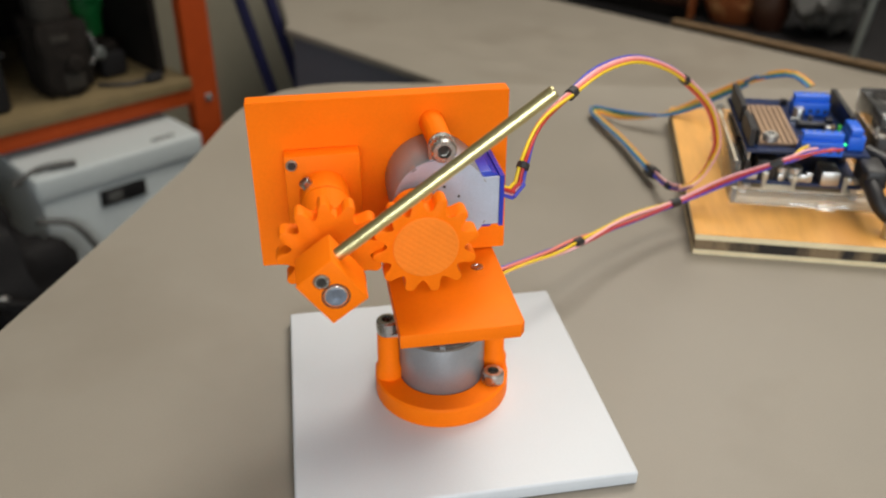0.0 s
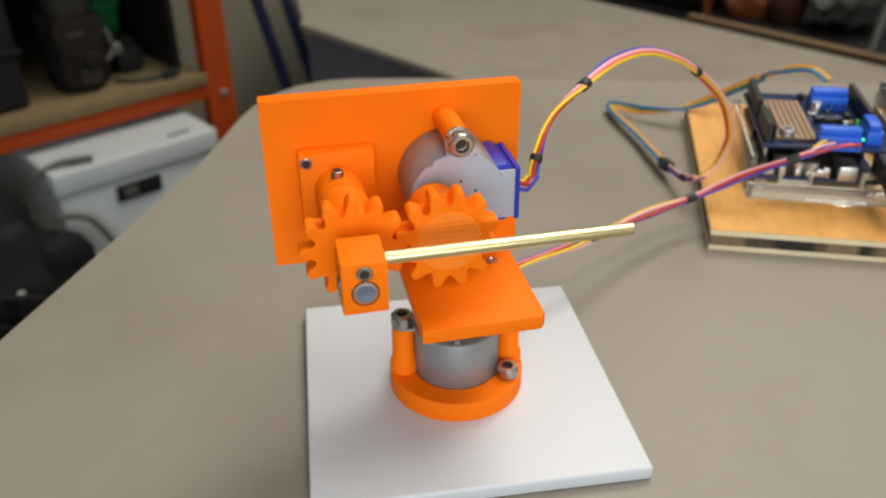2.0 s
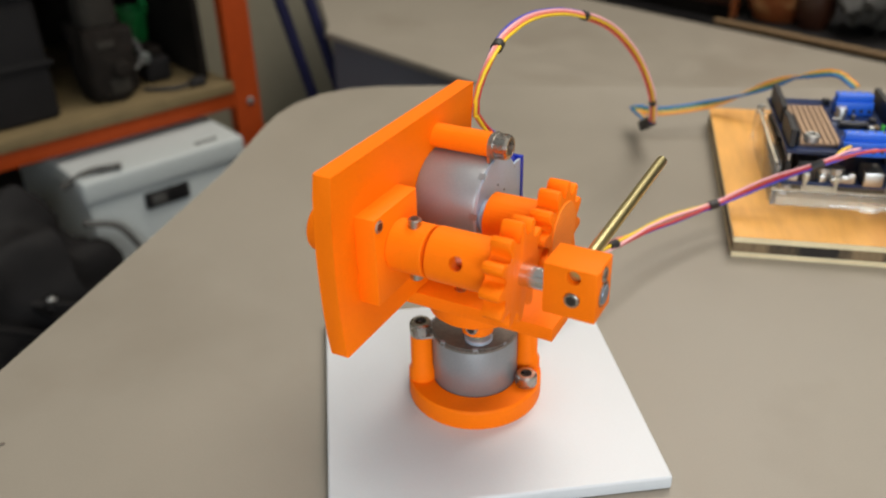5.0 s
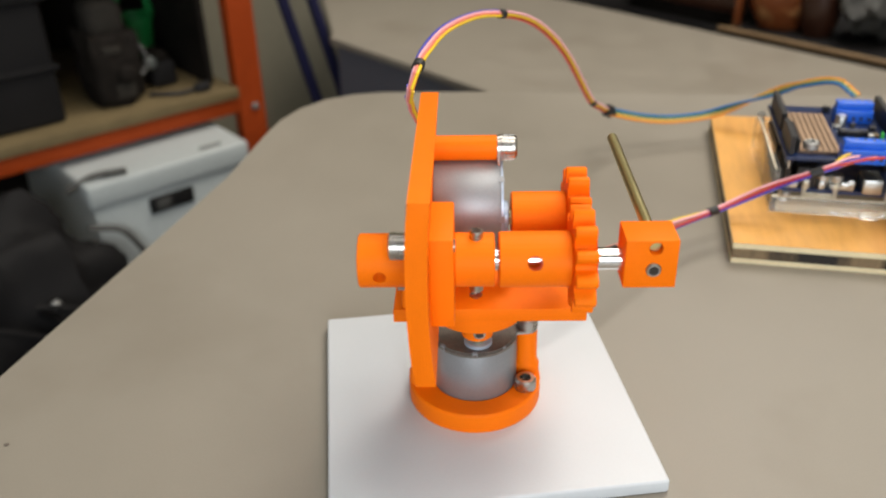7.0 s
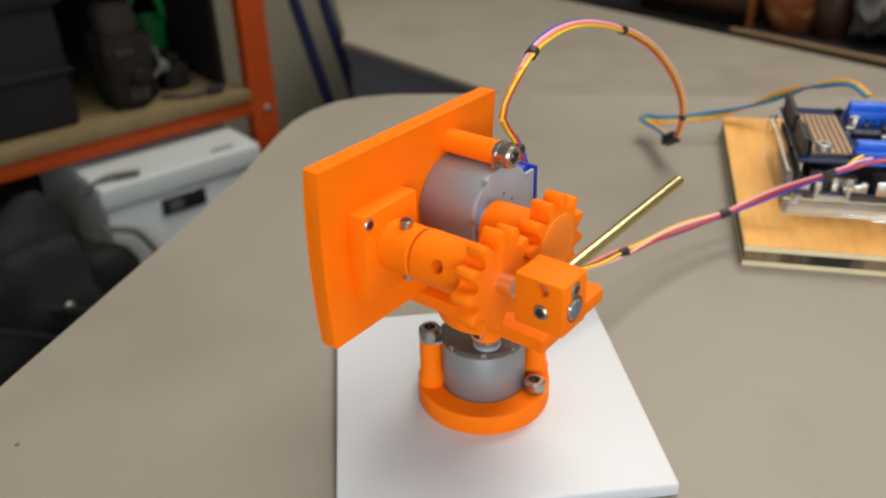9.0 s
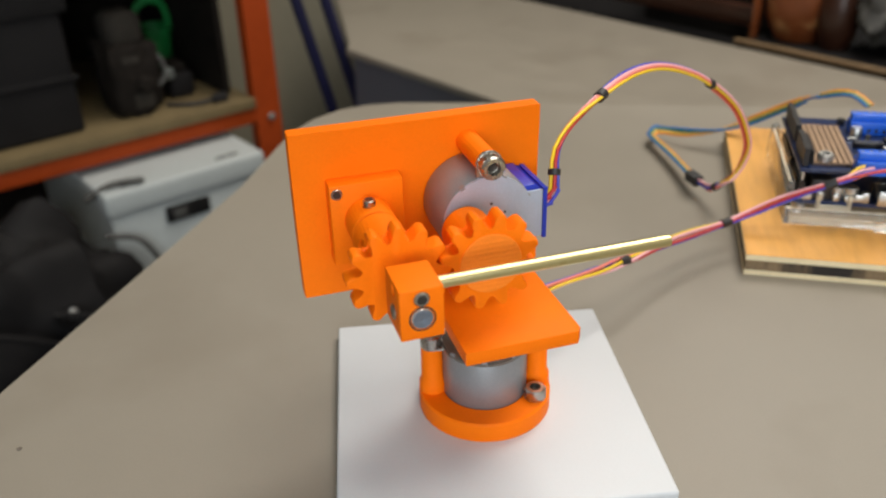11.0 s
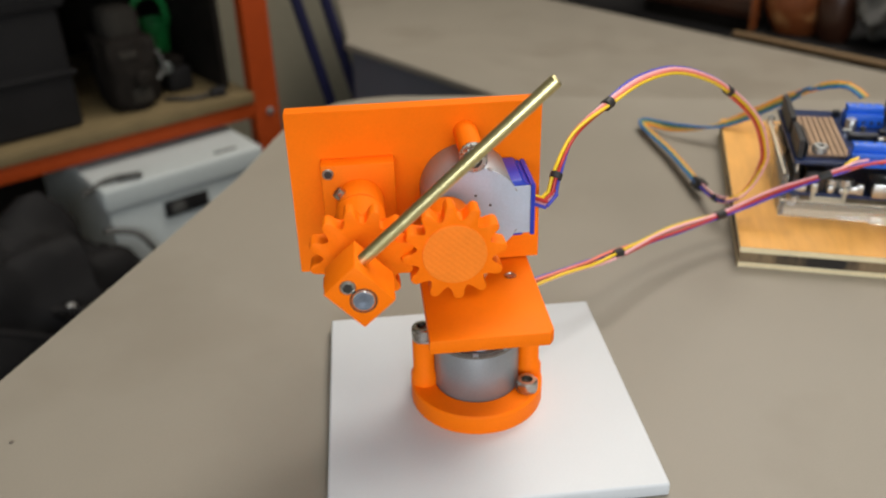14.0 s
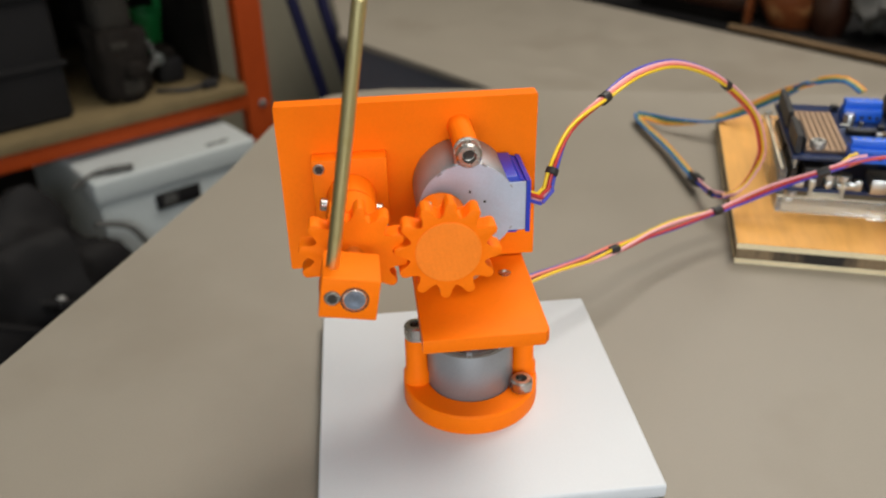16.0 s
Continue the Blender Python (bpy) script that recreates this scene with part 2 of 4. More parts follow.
def spline(pts, n):
    """n + 1 points at even steps along a smooth line through pts."""
    p = [np.array(q, float) for q in pts]
    p = [2 * p[0] - p[1], *p, 2 * p[-1] - p[-2]]
    fine = []
    for a, b, c, d in zip(p, p[1:], p[2:], p[3:]):
        for k in range(16):
            t = k / 16
            fine.append(0.5 * (2 * b + (c - a) * t + (2 * a - 5 * b + 4 * c - d) * t * t + (3 * b - a - 3 * c + d) * t ** 3))
    fine.append(p[-2])
    fine = np.array(fine)
    s = np.r_[0, np.cumsum(np.linalg.norm(np.diff(fine, axis=0), axis=1))]
    at = np.linspace(0, s[-1], n + 1)
    return np.stack([np.interp(at, s, fine[:, k]) for k in range(3)], 1)


def frames_along(pts, up=(0.0, 0.0, 1.0)):
    out, side = [], None
    for i in range(len(pts)):
        t = pts[min(i + 1, len(pts) - 1)] - pts[max(i - 1, 0)]
        t = t / (np.linalg.norm(t) + 1e-9)
        side = np.cross(up, t) if side is None else side - t * (side @ t)
        side = side / (np.linalg.norm(side) + 1e-9)
        out.append((t, side, np.cross(t, side)))
    return out


def tube(bm, pts, r, seg=8, slot=0):
    pts = np.array(pts, float)
    rows = []
    for p, (t, a, b) in zip(pts, frames_along(pts)):
        rows.append([bm.verts.new(p + r * (math.cos(2 * math.pi * k / seg) * a + math.sin(2 * math.pi * k / seg) * b)) for k in range(seg)])
    faces = [bm.faces.new(rows[0][::-1]), bm.faces.new(rows[-1])]
    for u, v in zip(rows, rows[1:]):
        faces += [bm.faces.new((u[k], u[(k + 1) % seg], v[(k + 1) % seg], v[k])) for k in range(seg)]
    for f in faces:
        f.material_index = slot
    return bm


def cap_screw(bm, m, r=3.5, h=4.0):
    """Socket head: body, chamfers and a hexagon recess in slot 1."""
    spin(bm, [(0, 0), (r, 0), (r, h - 0.6), (r - 0.5, h), (r * 0.55, h), (r * 0.5, h - 1.8), (0, h - 1.8)], 28, m, 0)
    spin(bm, [(r * 0.5, h - 1.79), (0, h - 1.79)], 6, m, 1)
    for k in range(18):
        a = 2 * math.pi * k / 18
        box(bm, r - 0.15, r + 0.12, -0.25, 0.25, 0.3, h - 0.9, 0, m=(m if m is not None else Matrix()) @ Matrix.Rotation(a, 4, "Z"))
    return bm


def grub_screw(bm, m, r=1.9, h=1.6):
    spin(bm, [(0, 0), (r, 0), (r, h - 0.3), (r - 0.3, h), (r * 0.55, h), (r * 0.5, h - 1.0), (0, h - 1.0)], 20, m, 0)
    spin(bm, [(r * 0.72, h + 0.02), (0, h + 0.02)], 6, m, 1)
    return bm


def at(x, y, z, rx=0, ry=0, rz=0):
    """A pose in millimetres and degrees, for geometry."""
    return pose(x, y, z, rx, ry, rz)


def drill(ob, cutters):
    """Cuts turned holes out of a part: rows of a pose, a radius, a start and an end along its z, in millimetres."""
    bm = fresh()
    for m, r, z0, z1 in cutters:
        spin(bm, [(0, z0), (r, z0), (r, z1), (0, z1)], 24, m)
    tool = new("drill", finish(bm, "drill", []))
    mod = ob.modifiers.new("holes", "BOOLEAN")
    mod.operation, mod.object, mod.solver = "DIFFERENCE", tool, "EXACT"
    keep = ob.parent
    ob.parent = None
    bpy.context.view_layer.update()
    cut = bpy.data.meshes.new_from_object(ob.evaluated_get(bpy.context.evaluated_depsgraph_get()))
    ob.modifiers.clear()
    ob.data = cut
    ob.parent = keep
    bpy.data.objects.remove(tool)
    for p in cut.polygons:
        p.use_smooth = True
    cut.set_sharp_from_angle(angle=radians(32))
    return ob


def gear_outline(teeth, phase):
    pts = []
    step = 360 / teeth
    for k in range(teeth):
        for f, r in ((-0.5, 9.5), (-0.38, 9.6), (-0.31, 10.1), (-0.275, 11.2), (-0.245, 12.3), (-0.175, 13.3), (-0.07, 13.8), (0.07, 13.8),
                     (0.175, 13.3), (0.245, 12.3), (0.275, 11.2), (0.31, 10.1), (0.38, 9.6)):
            a = radians(phase + (k + f) * step)
            pts.append((r * math.cos(a), r * math.sin(a)))
    return pts


# ---------------------------------------------------------------- room
ROOM = pose(0, 0, 0, 0, 0, 34)  # rack, walls and the low table share these axes


def slab(name, x0, x1, y0, y1, z0, z1, m, label, category, bev=0, at_pose=ROOM):
    ob = part(name, box(fresh(), x0, x1, y0, y1, z0, z1, bev), m)
    ob.matrix_world = at_pose
    return tagged(ob, label, category, "", "structure")


slab("floor", -2600, 2600, -1200, 1560, -800, -740, FLOOR, "dark slate-blue carpet floor in shade", "floor")
slab("wall_north", -2600, 2600, 1480, 1560, -740, 1760, WALL, "olive-grey painted wall behind the rack", "wall")
slab("wall_east", 2520, 2600, -1200, 1480, -740, 1760, WALL_W, "pale painted room wall", "wall")
slab("wall_west", -2600, -2520, -1200, 1480, -740, 1760, WALL_W, "pale painted room wall", "wall")
slab("wall_south", -2520, 2520, -1200, -1120, -740, 140, WALL_W, "pale painted room wall", "wall")
slab("wall_south_top", -2520, 2520, -1200, -1120, 820, 1760, WALL_W, "pale painted room wall", "wall")
slab("wall_south_left", -2520, -1720, -1200, -1120, 140, 820, WALL_W, "pale painted room wall", "wall")
slab("wall_south_right", -380, 2520, -1200, -1120, 140, 820, WALL_W, "pale painted room wall", "wall")
# Unseen window, added as the place of the front fill light.
slab("added_window", -1720, -380, -1175, -1170, 140, 820, clear("window_glass", (1, 1, 1)), "clear pane of an unseen, added window", "window")
# Invented housings around the two added area lights.
for lx, ly, watts in LAMPS:
    lamp_box = thing("added_lamp", "unseen white hanging lamp added around the area light", "lamp", pose(lx, ly, 0, 0, 0, 34), "hanging lamps")
    part("housing", box(fresh(), -670, 670, -370, 370, 1606, 1650, 6), CEIL, lamp_box)
    for hx in (-500, 500):
        part("hanger", rod(fresh(), 4, 1650, 1760, 10, at(hx, 0, 0)), PALE, lamp_box)
slab("ceiling", -2600, 2600, -1200, 1560, 1760, 1800, CEIL, "white tiled ceiling", "ceiling")


def work_table():
    top = thing("work_table", "grey laminate table top with a rounded corner", "table")
    edge = [(-300, -330), (-172, 32), (-130, 138), (-104, 205)]
    bend = [(-95, 236), (-87, 265), (-79, 288), (-68, 309), (-52, 323), (-33, 330), (-12, 331)]
    far = [(44, 320), (150, 296), (430, 238), (620, 200), (620, -420), (-300, -420)]
    bm = prism(fresh(), (edge + bend + far)[::-1], -26, 0, bev=1.5)
    part("tabletop", bm, TABLE, top)
    for x, y in ((-120, -300), (430, -300), (10, 230), (430, 150)):
        part("leg", rod(fresh(), 18, -740, -26, 20, at(x, y, 0)), NAVY, top)


work_table()


def low_table():
    t = thing("low_table", "lower grey laminate table with a slate front panel", "table", ROOM)
    part("tabletop", prism(fresh(), [(525, -500), (935, -500), (935, 1330), (792, 1330), (548, 905), (527, 885)], -160, -150, bev=1.5), TABLE, t)
    part("front_panel", box(fresh(), 535, 555, -490, 880, -700, -161, 1), SLATE, t, "slate-blue front panel")
    for a, b in ((600, -450), (920, -450), (600, 850), (920, 1190)):
        part("leg", rod(fresh(), 16, -740, -176, 16, at(a, b, 0)), NAVY, t)


low_table()


def tube_frame():
    f = thing("tube_frame", "navy-blue tubular steel frame leaning behind the table", "frame")
    for x in (-91, -46.5):
        part("upright", tube(fresh(), [(x + 0.234 * (-265 - z), 1120, z) for z in (-740, -500, -243, 0, 260)], 9, 16), NAVY, f)
    part("foot_bar", tube(fresh(), [(15, 1120, -731), (45, 1120, -731), (75, 1120, -731)], 9, 12), NAVY, f)


tube_frame()


def storage_rack():
    r = thing("storage_rack", "orange steel storage rack with a chipboard shelf", "rack", ROOM)
    post = [(422, 990), (464, 990), (464, 993), (426, 993), (426, 1012), (422, 1012)]
    part("post", prism(fresh(), post, -740, 700), RACK, r)
    part("post", prism(fresh(), [(-x - 150, y) for x, y in post][::-1], -740, 700), RACK, r)
    part("beam", box(fresh(), -556, 421.5, 991, 1012, -266, -241.5, 1.5), RACK, r)
    part("shelf_board", box(fresh(), -556, 421.5, 986, 1390, -241, -225, 1), CHIP, r, "raw chipboard shelf")
    part("beam", box(fresh(), -556, 421.5, 991, 1012, -640, -600, 1.5), RACK, r)
    part("shelf_board", box(fresh(), -556, 421.5, 860, 1390, -600, -584, 1), CHIP, r, "raw chipboard shelf")
    # Unseen upper shelf, added to keep light out of the bay below.
    part("shelf_board", box(fresh(), -556, 421.5, 986, 1390, 6, 22, 1), CHIP, r, "raw chipboard shelf")
    part("side_panel", box(fresh(), 396, 405, 1032, 1391, -224.5, 5.5, 0), DARK_MIX, r, "dark side panel")
    part("back_panel", box(fresh(), -556, 421.5, 1392, 1400, -580, 700, 0), DARK_MIX, r, "dark back panel")
    for a, z in ((447, -262),):
        part("bolt", spin(fresh(), [(0, 0), (6, 0), (6, 2), (4, 4.5), (0, 5)], 14, at(a, 990, z) @ FRONT), PALE, r, "zinc bolt head")


storage_rack()


def archive_box():
    b = thing("archive_box", "white storage box with lid and dark handle slot", "box", ROOM)
    part("body", box(fresh(), 151, 381, 915, 1230, -584, -312, 3), CARD, b)
    part("lid", box(fresh(), 146, 386, 909, 1236, -313, -279, 5, 3), CARD, b)
    part("handle_slot", box(fresh(), 226, 292, 911, 916, -346, -322, 2), NIGHT, b, "dark handle slot with a pale card")
    for x0 in (176, 318):
        part("lid_tab", box(fresh(), x0, x0 + 34, 925, 931, -279.2, -277.6, 0.4), ASH, b)
    part("label_card", box(fresh(), 236, 256, 909.5, 911, -342, -326, 0.3), ASH, b)
    part("rib", box(fresh(), 156, 378, 913, 915.5, -420, -410, 1), CARD, b)


archive_box()


def crates():
    c = thing("storage_crate", "black plastic crate on the rack shelf", "crate", ROOM)
    part("body", box(fresh(), -60, 178, 1020, 1350, -225, -20, 8, 3), NIGHT, c)
    part("rim", box(fresh(), -68, 186, 1012, 1358, -60, -30, 5, 2), NIGHT, c)
    part("rib", box(fresh(), -64, 182, 1015, 1020, -150, -142, 2), NIGHT, c)
    c = thing("storage_crate", "black plastic crate on the rack shelf", "crate", ROOM)
    part("body", box(fresh(), -420, -90, 1020, 1350, -225, -10, 8, 3), NIGHT, c)
    part("rim", box(fresh(), -428, -82, 1012, 1358, -50, -18, 5, 2), NIGHT, c)
    c = thing("power_tool", "dark lumpy machine standing on the rack shelf", "machine", ROOM)
    bm = fresh()
    bmesh.ops.create_icosphere(bm, subdivisions=4, radius=1.0)
    for v in bm.verts:
        k = 1 + 0.12 * noise.noise(v.co * 2.5) + 0.06 * noise.noise(v.co * 6)
        sq = max(abs(v.co.x), abs(v.co.y), abs(v.co.z)) ** -0.75
        v.co = Vector((264 + v.co.x * 38 * k * sq, 1062 + v.co.y * 42 * k * sq, max(-225, -172 + v.co.z * 56 * k * sq)))
    part("body", bm, DARK_MIX, c, sharp=60)
    part("housing", box(fresh(), 238, 290, 1036, 1094, -128, -78, 14, 3), GRIME, c, "worn grey housing")
    part("dial", spin(fresh(), [(0, 0), (13, 0), (13, 5), (8, 9), (0, 9)], 20, at(270, 1016, -176) @ FRONT), DARK_MIX, c)
    part("label_plate", box(fresh(), 244, 268, 1019, 1024, -146, -136, 0.5), GRIME, c)
    part("vent", box(fresh(), 252, 280, 1018, 1024, -212, -190, 1.5), GRIME, c)
    part("hook", tube(fresh(), spline([(284, 1030, -130), (300, 1026, -146), (304, 1024, -170), (292, 1022, -184)], 14), 3, 8), ASH, c)
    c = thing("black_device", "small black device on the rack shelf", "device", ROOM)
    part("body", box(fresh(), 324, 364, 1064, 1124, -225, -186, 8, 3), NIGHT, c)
    part("top", box(fresh(), 330, 356, 1070, 1116, -187, -172, 5, 2), DARK_MIX, c)
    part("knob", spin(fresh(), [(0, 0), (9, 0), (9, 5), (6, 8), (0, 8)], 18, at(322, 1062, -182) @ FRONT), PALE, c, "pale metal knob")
    c = thing("green_tub", "green plastic tub on the shelf behind dark tools", "tub", ROOM)
    part("body", spin(fresh(), [(0, -225), (22, -225), (30, -152), (33, -150), (33, -142), (27, -142), (22, -215), (0, -215)], 24,
                      at(362, 1200, 0)), GREEN, c)
    part("handle", tube(fresh(), spline([(332, 1200, -146), (340, 1196, -112), (362, 1194, -100), (384, 1196, -112), (392, 1200, -146)], 20), 6, 10), GREEN, c)
    c = thing("lead_plug", "black plug with its lead lying on the shelf", "plug", ROOM)
    part("plug", box(fresh(), 362, 386, 1000, 1014, -225, -211, 4, 2), BLACK, c)
    part("lead", tube(fresh(), spline([(362, 1007, -218), (342, 1012, -221), (322, 1024, -221), (304, 1040, -221)], 16), 3, 8), BLACK, c)


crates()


def floor_clutter():
    rng = random.Random(7)
    c = thing("black_bag", "crumpled black bag and cable heap beside the white box", "bag", ROOM)
    bm = fresh()
    bmesh.ops.create_icosphere(bm, subdivisions=4, radius=1.0)
    for v in bm.verts:
        k = 1 + 0.28 * noise.noise(v.co * 2.2) + 0.12 * noise.noise(v.co * 6)
        v.co = Vector((-30 + v.co.x * 172 * k, 852 + v.co.y * 78 * k, -410 + v.co.z * 168 * k))
    part("sack", bm, NIGHT, c, sharp=60)
    for k in range(9):
        x, z = rng.uniform(-170, 110), rng.uniform(-520, -330)
        pts = [(x, 775, z), (x + rng.uniform(-60, 60), 760, z + 50), (x + rng.uniform(20, 90), 756, z + rng.uniform(-40, 40)),
               (x + rng.uniform(40, 130), 775, z - 60)]
        part("cable", tube(fresh(), spline(pts, 20), 4, 8), NIGHT, c)
    part("stud", spin(fresh(), [(0, 0), (7, 0), (7, 3), (4, 5), (0, 5)], 14, at(42, 765, -345) @ FRONT), TIN, c, "bright metal stud")
    l = thing("grey_lead", "grey lead hanging over the white box", "cable", ROOM)
    part("cable", tube(fresh(), spline([(130, 940, -290), (165, 930, -274), (205, 915, -272)], 14), 4.5, 8), ASH, l)
    part("cable", tube(fresh(), spline([(135, 900, -330), (175, 896, -345), (196, 893, -380), (206, 893, -410)], 18), 4.5, 8), ASH, l)


floor_clutter()


def side_shelf():
    s = thing("side_shelf", "dark shelf unit with a pale wooden front strip", "shelf", ROOM)
    # The board's near-black front paints the shadow gap under the pale strip.
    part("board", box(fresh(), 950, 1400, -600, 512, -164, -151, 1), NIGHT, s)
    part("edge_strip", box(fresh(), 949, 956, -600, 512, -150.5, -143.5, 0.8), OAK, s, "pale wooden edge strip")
    part("back_panel", box(fresh(), 1400, 1412, -600, 1470, -740, 500, 0), DARK_MIX, s)
    part("end_panel", box(fresh(), 1000, 1400, 1000, 1012, -740, 500, 0), DARK_MIX, s)
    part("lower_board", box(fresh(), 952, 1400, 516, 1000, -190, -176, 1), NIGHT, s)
    part("beam", box(fresh(), 1010, 1030, 516, 990, -140, -112, 1.5), PEAT, s, "dark brown beam")
    part("upright", tube(fresh(), [(958, 249, -143), (958, 240, -69), (958, 218, 112), (958, 196, 293)], 5, 12), PALE, s, "pale steel upright")
    j = thing("amber_jar", "amber-brown glazed jar on the side shelf", "jar", ROOM)
    part("body", spin(fresh(), [(0, -151), (34, -151), (50, -120), (54, -70), (44, -30), (30, -16), (34, -6), (28, -6), (24, -20), (0, -40)], 32,
                      at(1044, 466, 0)), AMBER, j)
    part("spout", box(fresh(), 985, 1000, 505, 511, -151, -70, 2), AMBER, j)
    j = thing("brown_jar", "dark brown glazed jar on the side shelf", "jar", ROOM)
    part("body", spin(fresh(), [(0, -151), (20, -151), (27, -130), (28, -90), (20, -66), (22, -58), (16, -58), (14, -70), (0, -76)], 28,
                      at(1030, 404, 0)), PEAT, j)
    w = thing("film_bundle", "crumpled grey plastic film bundle on the side shelf", "bundle", ROOM)
    bm = fresh()
    bmesh.ops.create_icosphere(bm, subdivisions=4, radius=1.0)
    for v in bm.verts:
        k = 1 + 0.35 * noise.noise(v.co * 2.6) + 0.18 * noise.noise(v.co * 7)
        v.co = Vector((1060 + v.co.x * 62 * k, 336 + v.co.y * 50 * k, -86 + v.co.z * 60 * k))
    part("film", bm, ASH, w, sharp=70)
    t = thing("tool_box", "dark tool box on the side shelf", "box", ROOM)
    part("body", box(fresh(), 1000, 1180, 60, 190, -151, 40, 6, 2), DARK_MIX, t)
    part("lid", box(fresh(), 996, 1184, 56, 194, 40, 60, 5, 2), NIGHT, t)
    t = thing("tool_box", "dark tool box on the side shelf", "box", ROOM)
    part("body", box(fresh(), 1060, 1240, 560, 760, -176, 0, 6, 2), DARK_MIX, t)
    part("lid", box(fresh(), 1056, 1244, 556, 764, 0, 20, 5, 2), NIGHT, t)


side_shelf()

# ---------------------------------------------------------------- the pan and tilt machine


def base_plate():
    p = part("base_plate", box(fresh(), -50, 51, -50.6, 51.2, 0, 5, 1.0, 3), WHITE_PRINT)
    tagged(p, "square white printed base plate lying on the table", "plate")


base_plate()


def stepper(parent, m, dim=False):
    """Geared stepper: can, face with ears, boss, spindle and blue wire cover. Local z is the spindle."""
    can = part("stepper_motor", spin(fresh(), [(0, 0), (12.8, 0), (13.6, 0.3), (14, 1.0), (14, 18.2), (13.6, 18.9), (0, 18.9)], 64, m), CAN, parent,
               "grey geared stepper motor")
    # The lower motor gets its top shade as a darker rim and face colour.
    if dim:
        part("crimp_band", ring(fresh(), 13.8, 14.1, 17.9, 18.95, 64, m, 0.05), SHADED_RIM, can, "rim with shade painted into its colour")
    bm = fresh()
    hull = []
    for sx in (1, -1):
        for k in range(9):
            a = radians(-90 + 180 * k / 8) if sx > 0 else radians(90 + 180 * k / 8)
            hull.append((sx * 17.5 + 3.5 * math.cos(a), 3.5 * math.sin(a)))
    pts = [(-7.3, 16.2), ]
    for k in range(57):
        a = radians(122.2 + (417.8 - 122.2) * k / 56)
        pts.append((13.7 * math.cos(a), 13.7 * math.sin(a)))
    pts.append((7.3, 16.2))
    ears = fresh()
    prism(ears, hull, 18.05, 18.85, m)
    part("ear_strap", ears, STEEL, can, "steel mounting ears")
    prism(bm, pts, 18.9, 19.6)
    bmesh.ops.transform(bm, matrix=m, verts=bm.verts)
    part("face_plate", bm, SHADED_RIM if dim else CAN_FACE, can, "face plate with shade painted into its colour" if dim else "blue-grey face plate with punched dimples")
    part("boss", rod(fresh(), 4.5, 19.6, 21.0, 28, m @ at(0, -8, 0)), CAN_FACE, can)
    part("spindle", rod(fresh(), 2.5, 21.0, 27.5, 20, m @ at(0, -8, 0)), BRASS, can)
    for x, y in ((-5.4, 0.6), (-2.2, 4.7), (5.4, 0.6)):
        part("dimple", rod(fresh(), 0.42, 19.4, 19.68, 10, m @ at(x, y, 0), 0.05), RECESS_SHADE, can)
    for k in (20, 62, 118, 160, 215, 262, 305, 342):
        a = radians(k)
        part("crimp", box(fresh(), 13.3, 14.04, -0.7, 0.7, 18.0, 19.62, 0.2, 1, m @ Matrix.Rotation(a, 4, "Z")), CAN, can)
    bm = fresh()
    prism(bm, [(-8.8, 9.8), (8.8, 9.8), (8.8, 14.0), (7.2, 15.2), (7.2, 17.3), (-7.2, 17.3), (-7.2, 15.2), (-8.8, 14.0)], 1.5, 18.4, None, 0.4)
    prism(bm, [(-7.9, 16.3), (7.9, 16.3), (7.9, 17.5), (-7.9, 17.5)], 1.5, 20.0, None, 0.0)
    bmesh.ops.transform(bm, matrix=m, verts=bm.verts)
    part("wire_cover", bm, BLUE_CAP, can, "blue plastic wire cover")
    return can


def machine_base():
    b = thing("pan_base", "orange printed base ring holding an upright stepper motor", "motor base", pose(0, 0, 0.005))
    bm = spin(fresh(), [(13.8, 5.0), (13.8, 0), (21.9, 0), (22.0, 0.3), (22.0, 6.1), (21.5, 6.8), (14.4, 6.8), (14.2, 5.0), (13.8, 5.0)], 96)
    part("base_ring", bm, ORANGE, b)
    part("base_floor", rod(fresh(), 13.9, 0.1, 5.55, 48), ORANGE, b)
    for x in (-17.5, 17.5):
        part("pillar", spin(fresh(), [(0, 6), (4.4, 6), (4.4, 10.2), (3.6, 11.6), (3.5, 23.6), (0, 23.6)], 32, at(x, 0, 0)), ORANGE, b)
        part("bolt", cap_screw(fresh(), at(x, 0, 24.5)), [STEEL, RECESS_SHADE], b, "steel socket-head bolt")
    for x, y in ((15.4, -9.4), (-15.4, 9.4)):
        part("bolt", cap_screw(fresh(), at(x, y, 6.8)), [STEEL, RECESS_SHADE], b, "steel socket-head bolt")
    stepper(b, at(0, 0, 5.6), True)


machine_base()

AX, AZ = -34.0, 80.4   # tilt axis in the head
GX = -10.0             # drive gear axis
head = thing("tilt_head", "orange printed turning head with motor, gears and brass rod", "gimbal head", pose(-0.0002, -0.0078, 0))


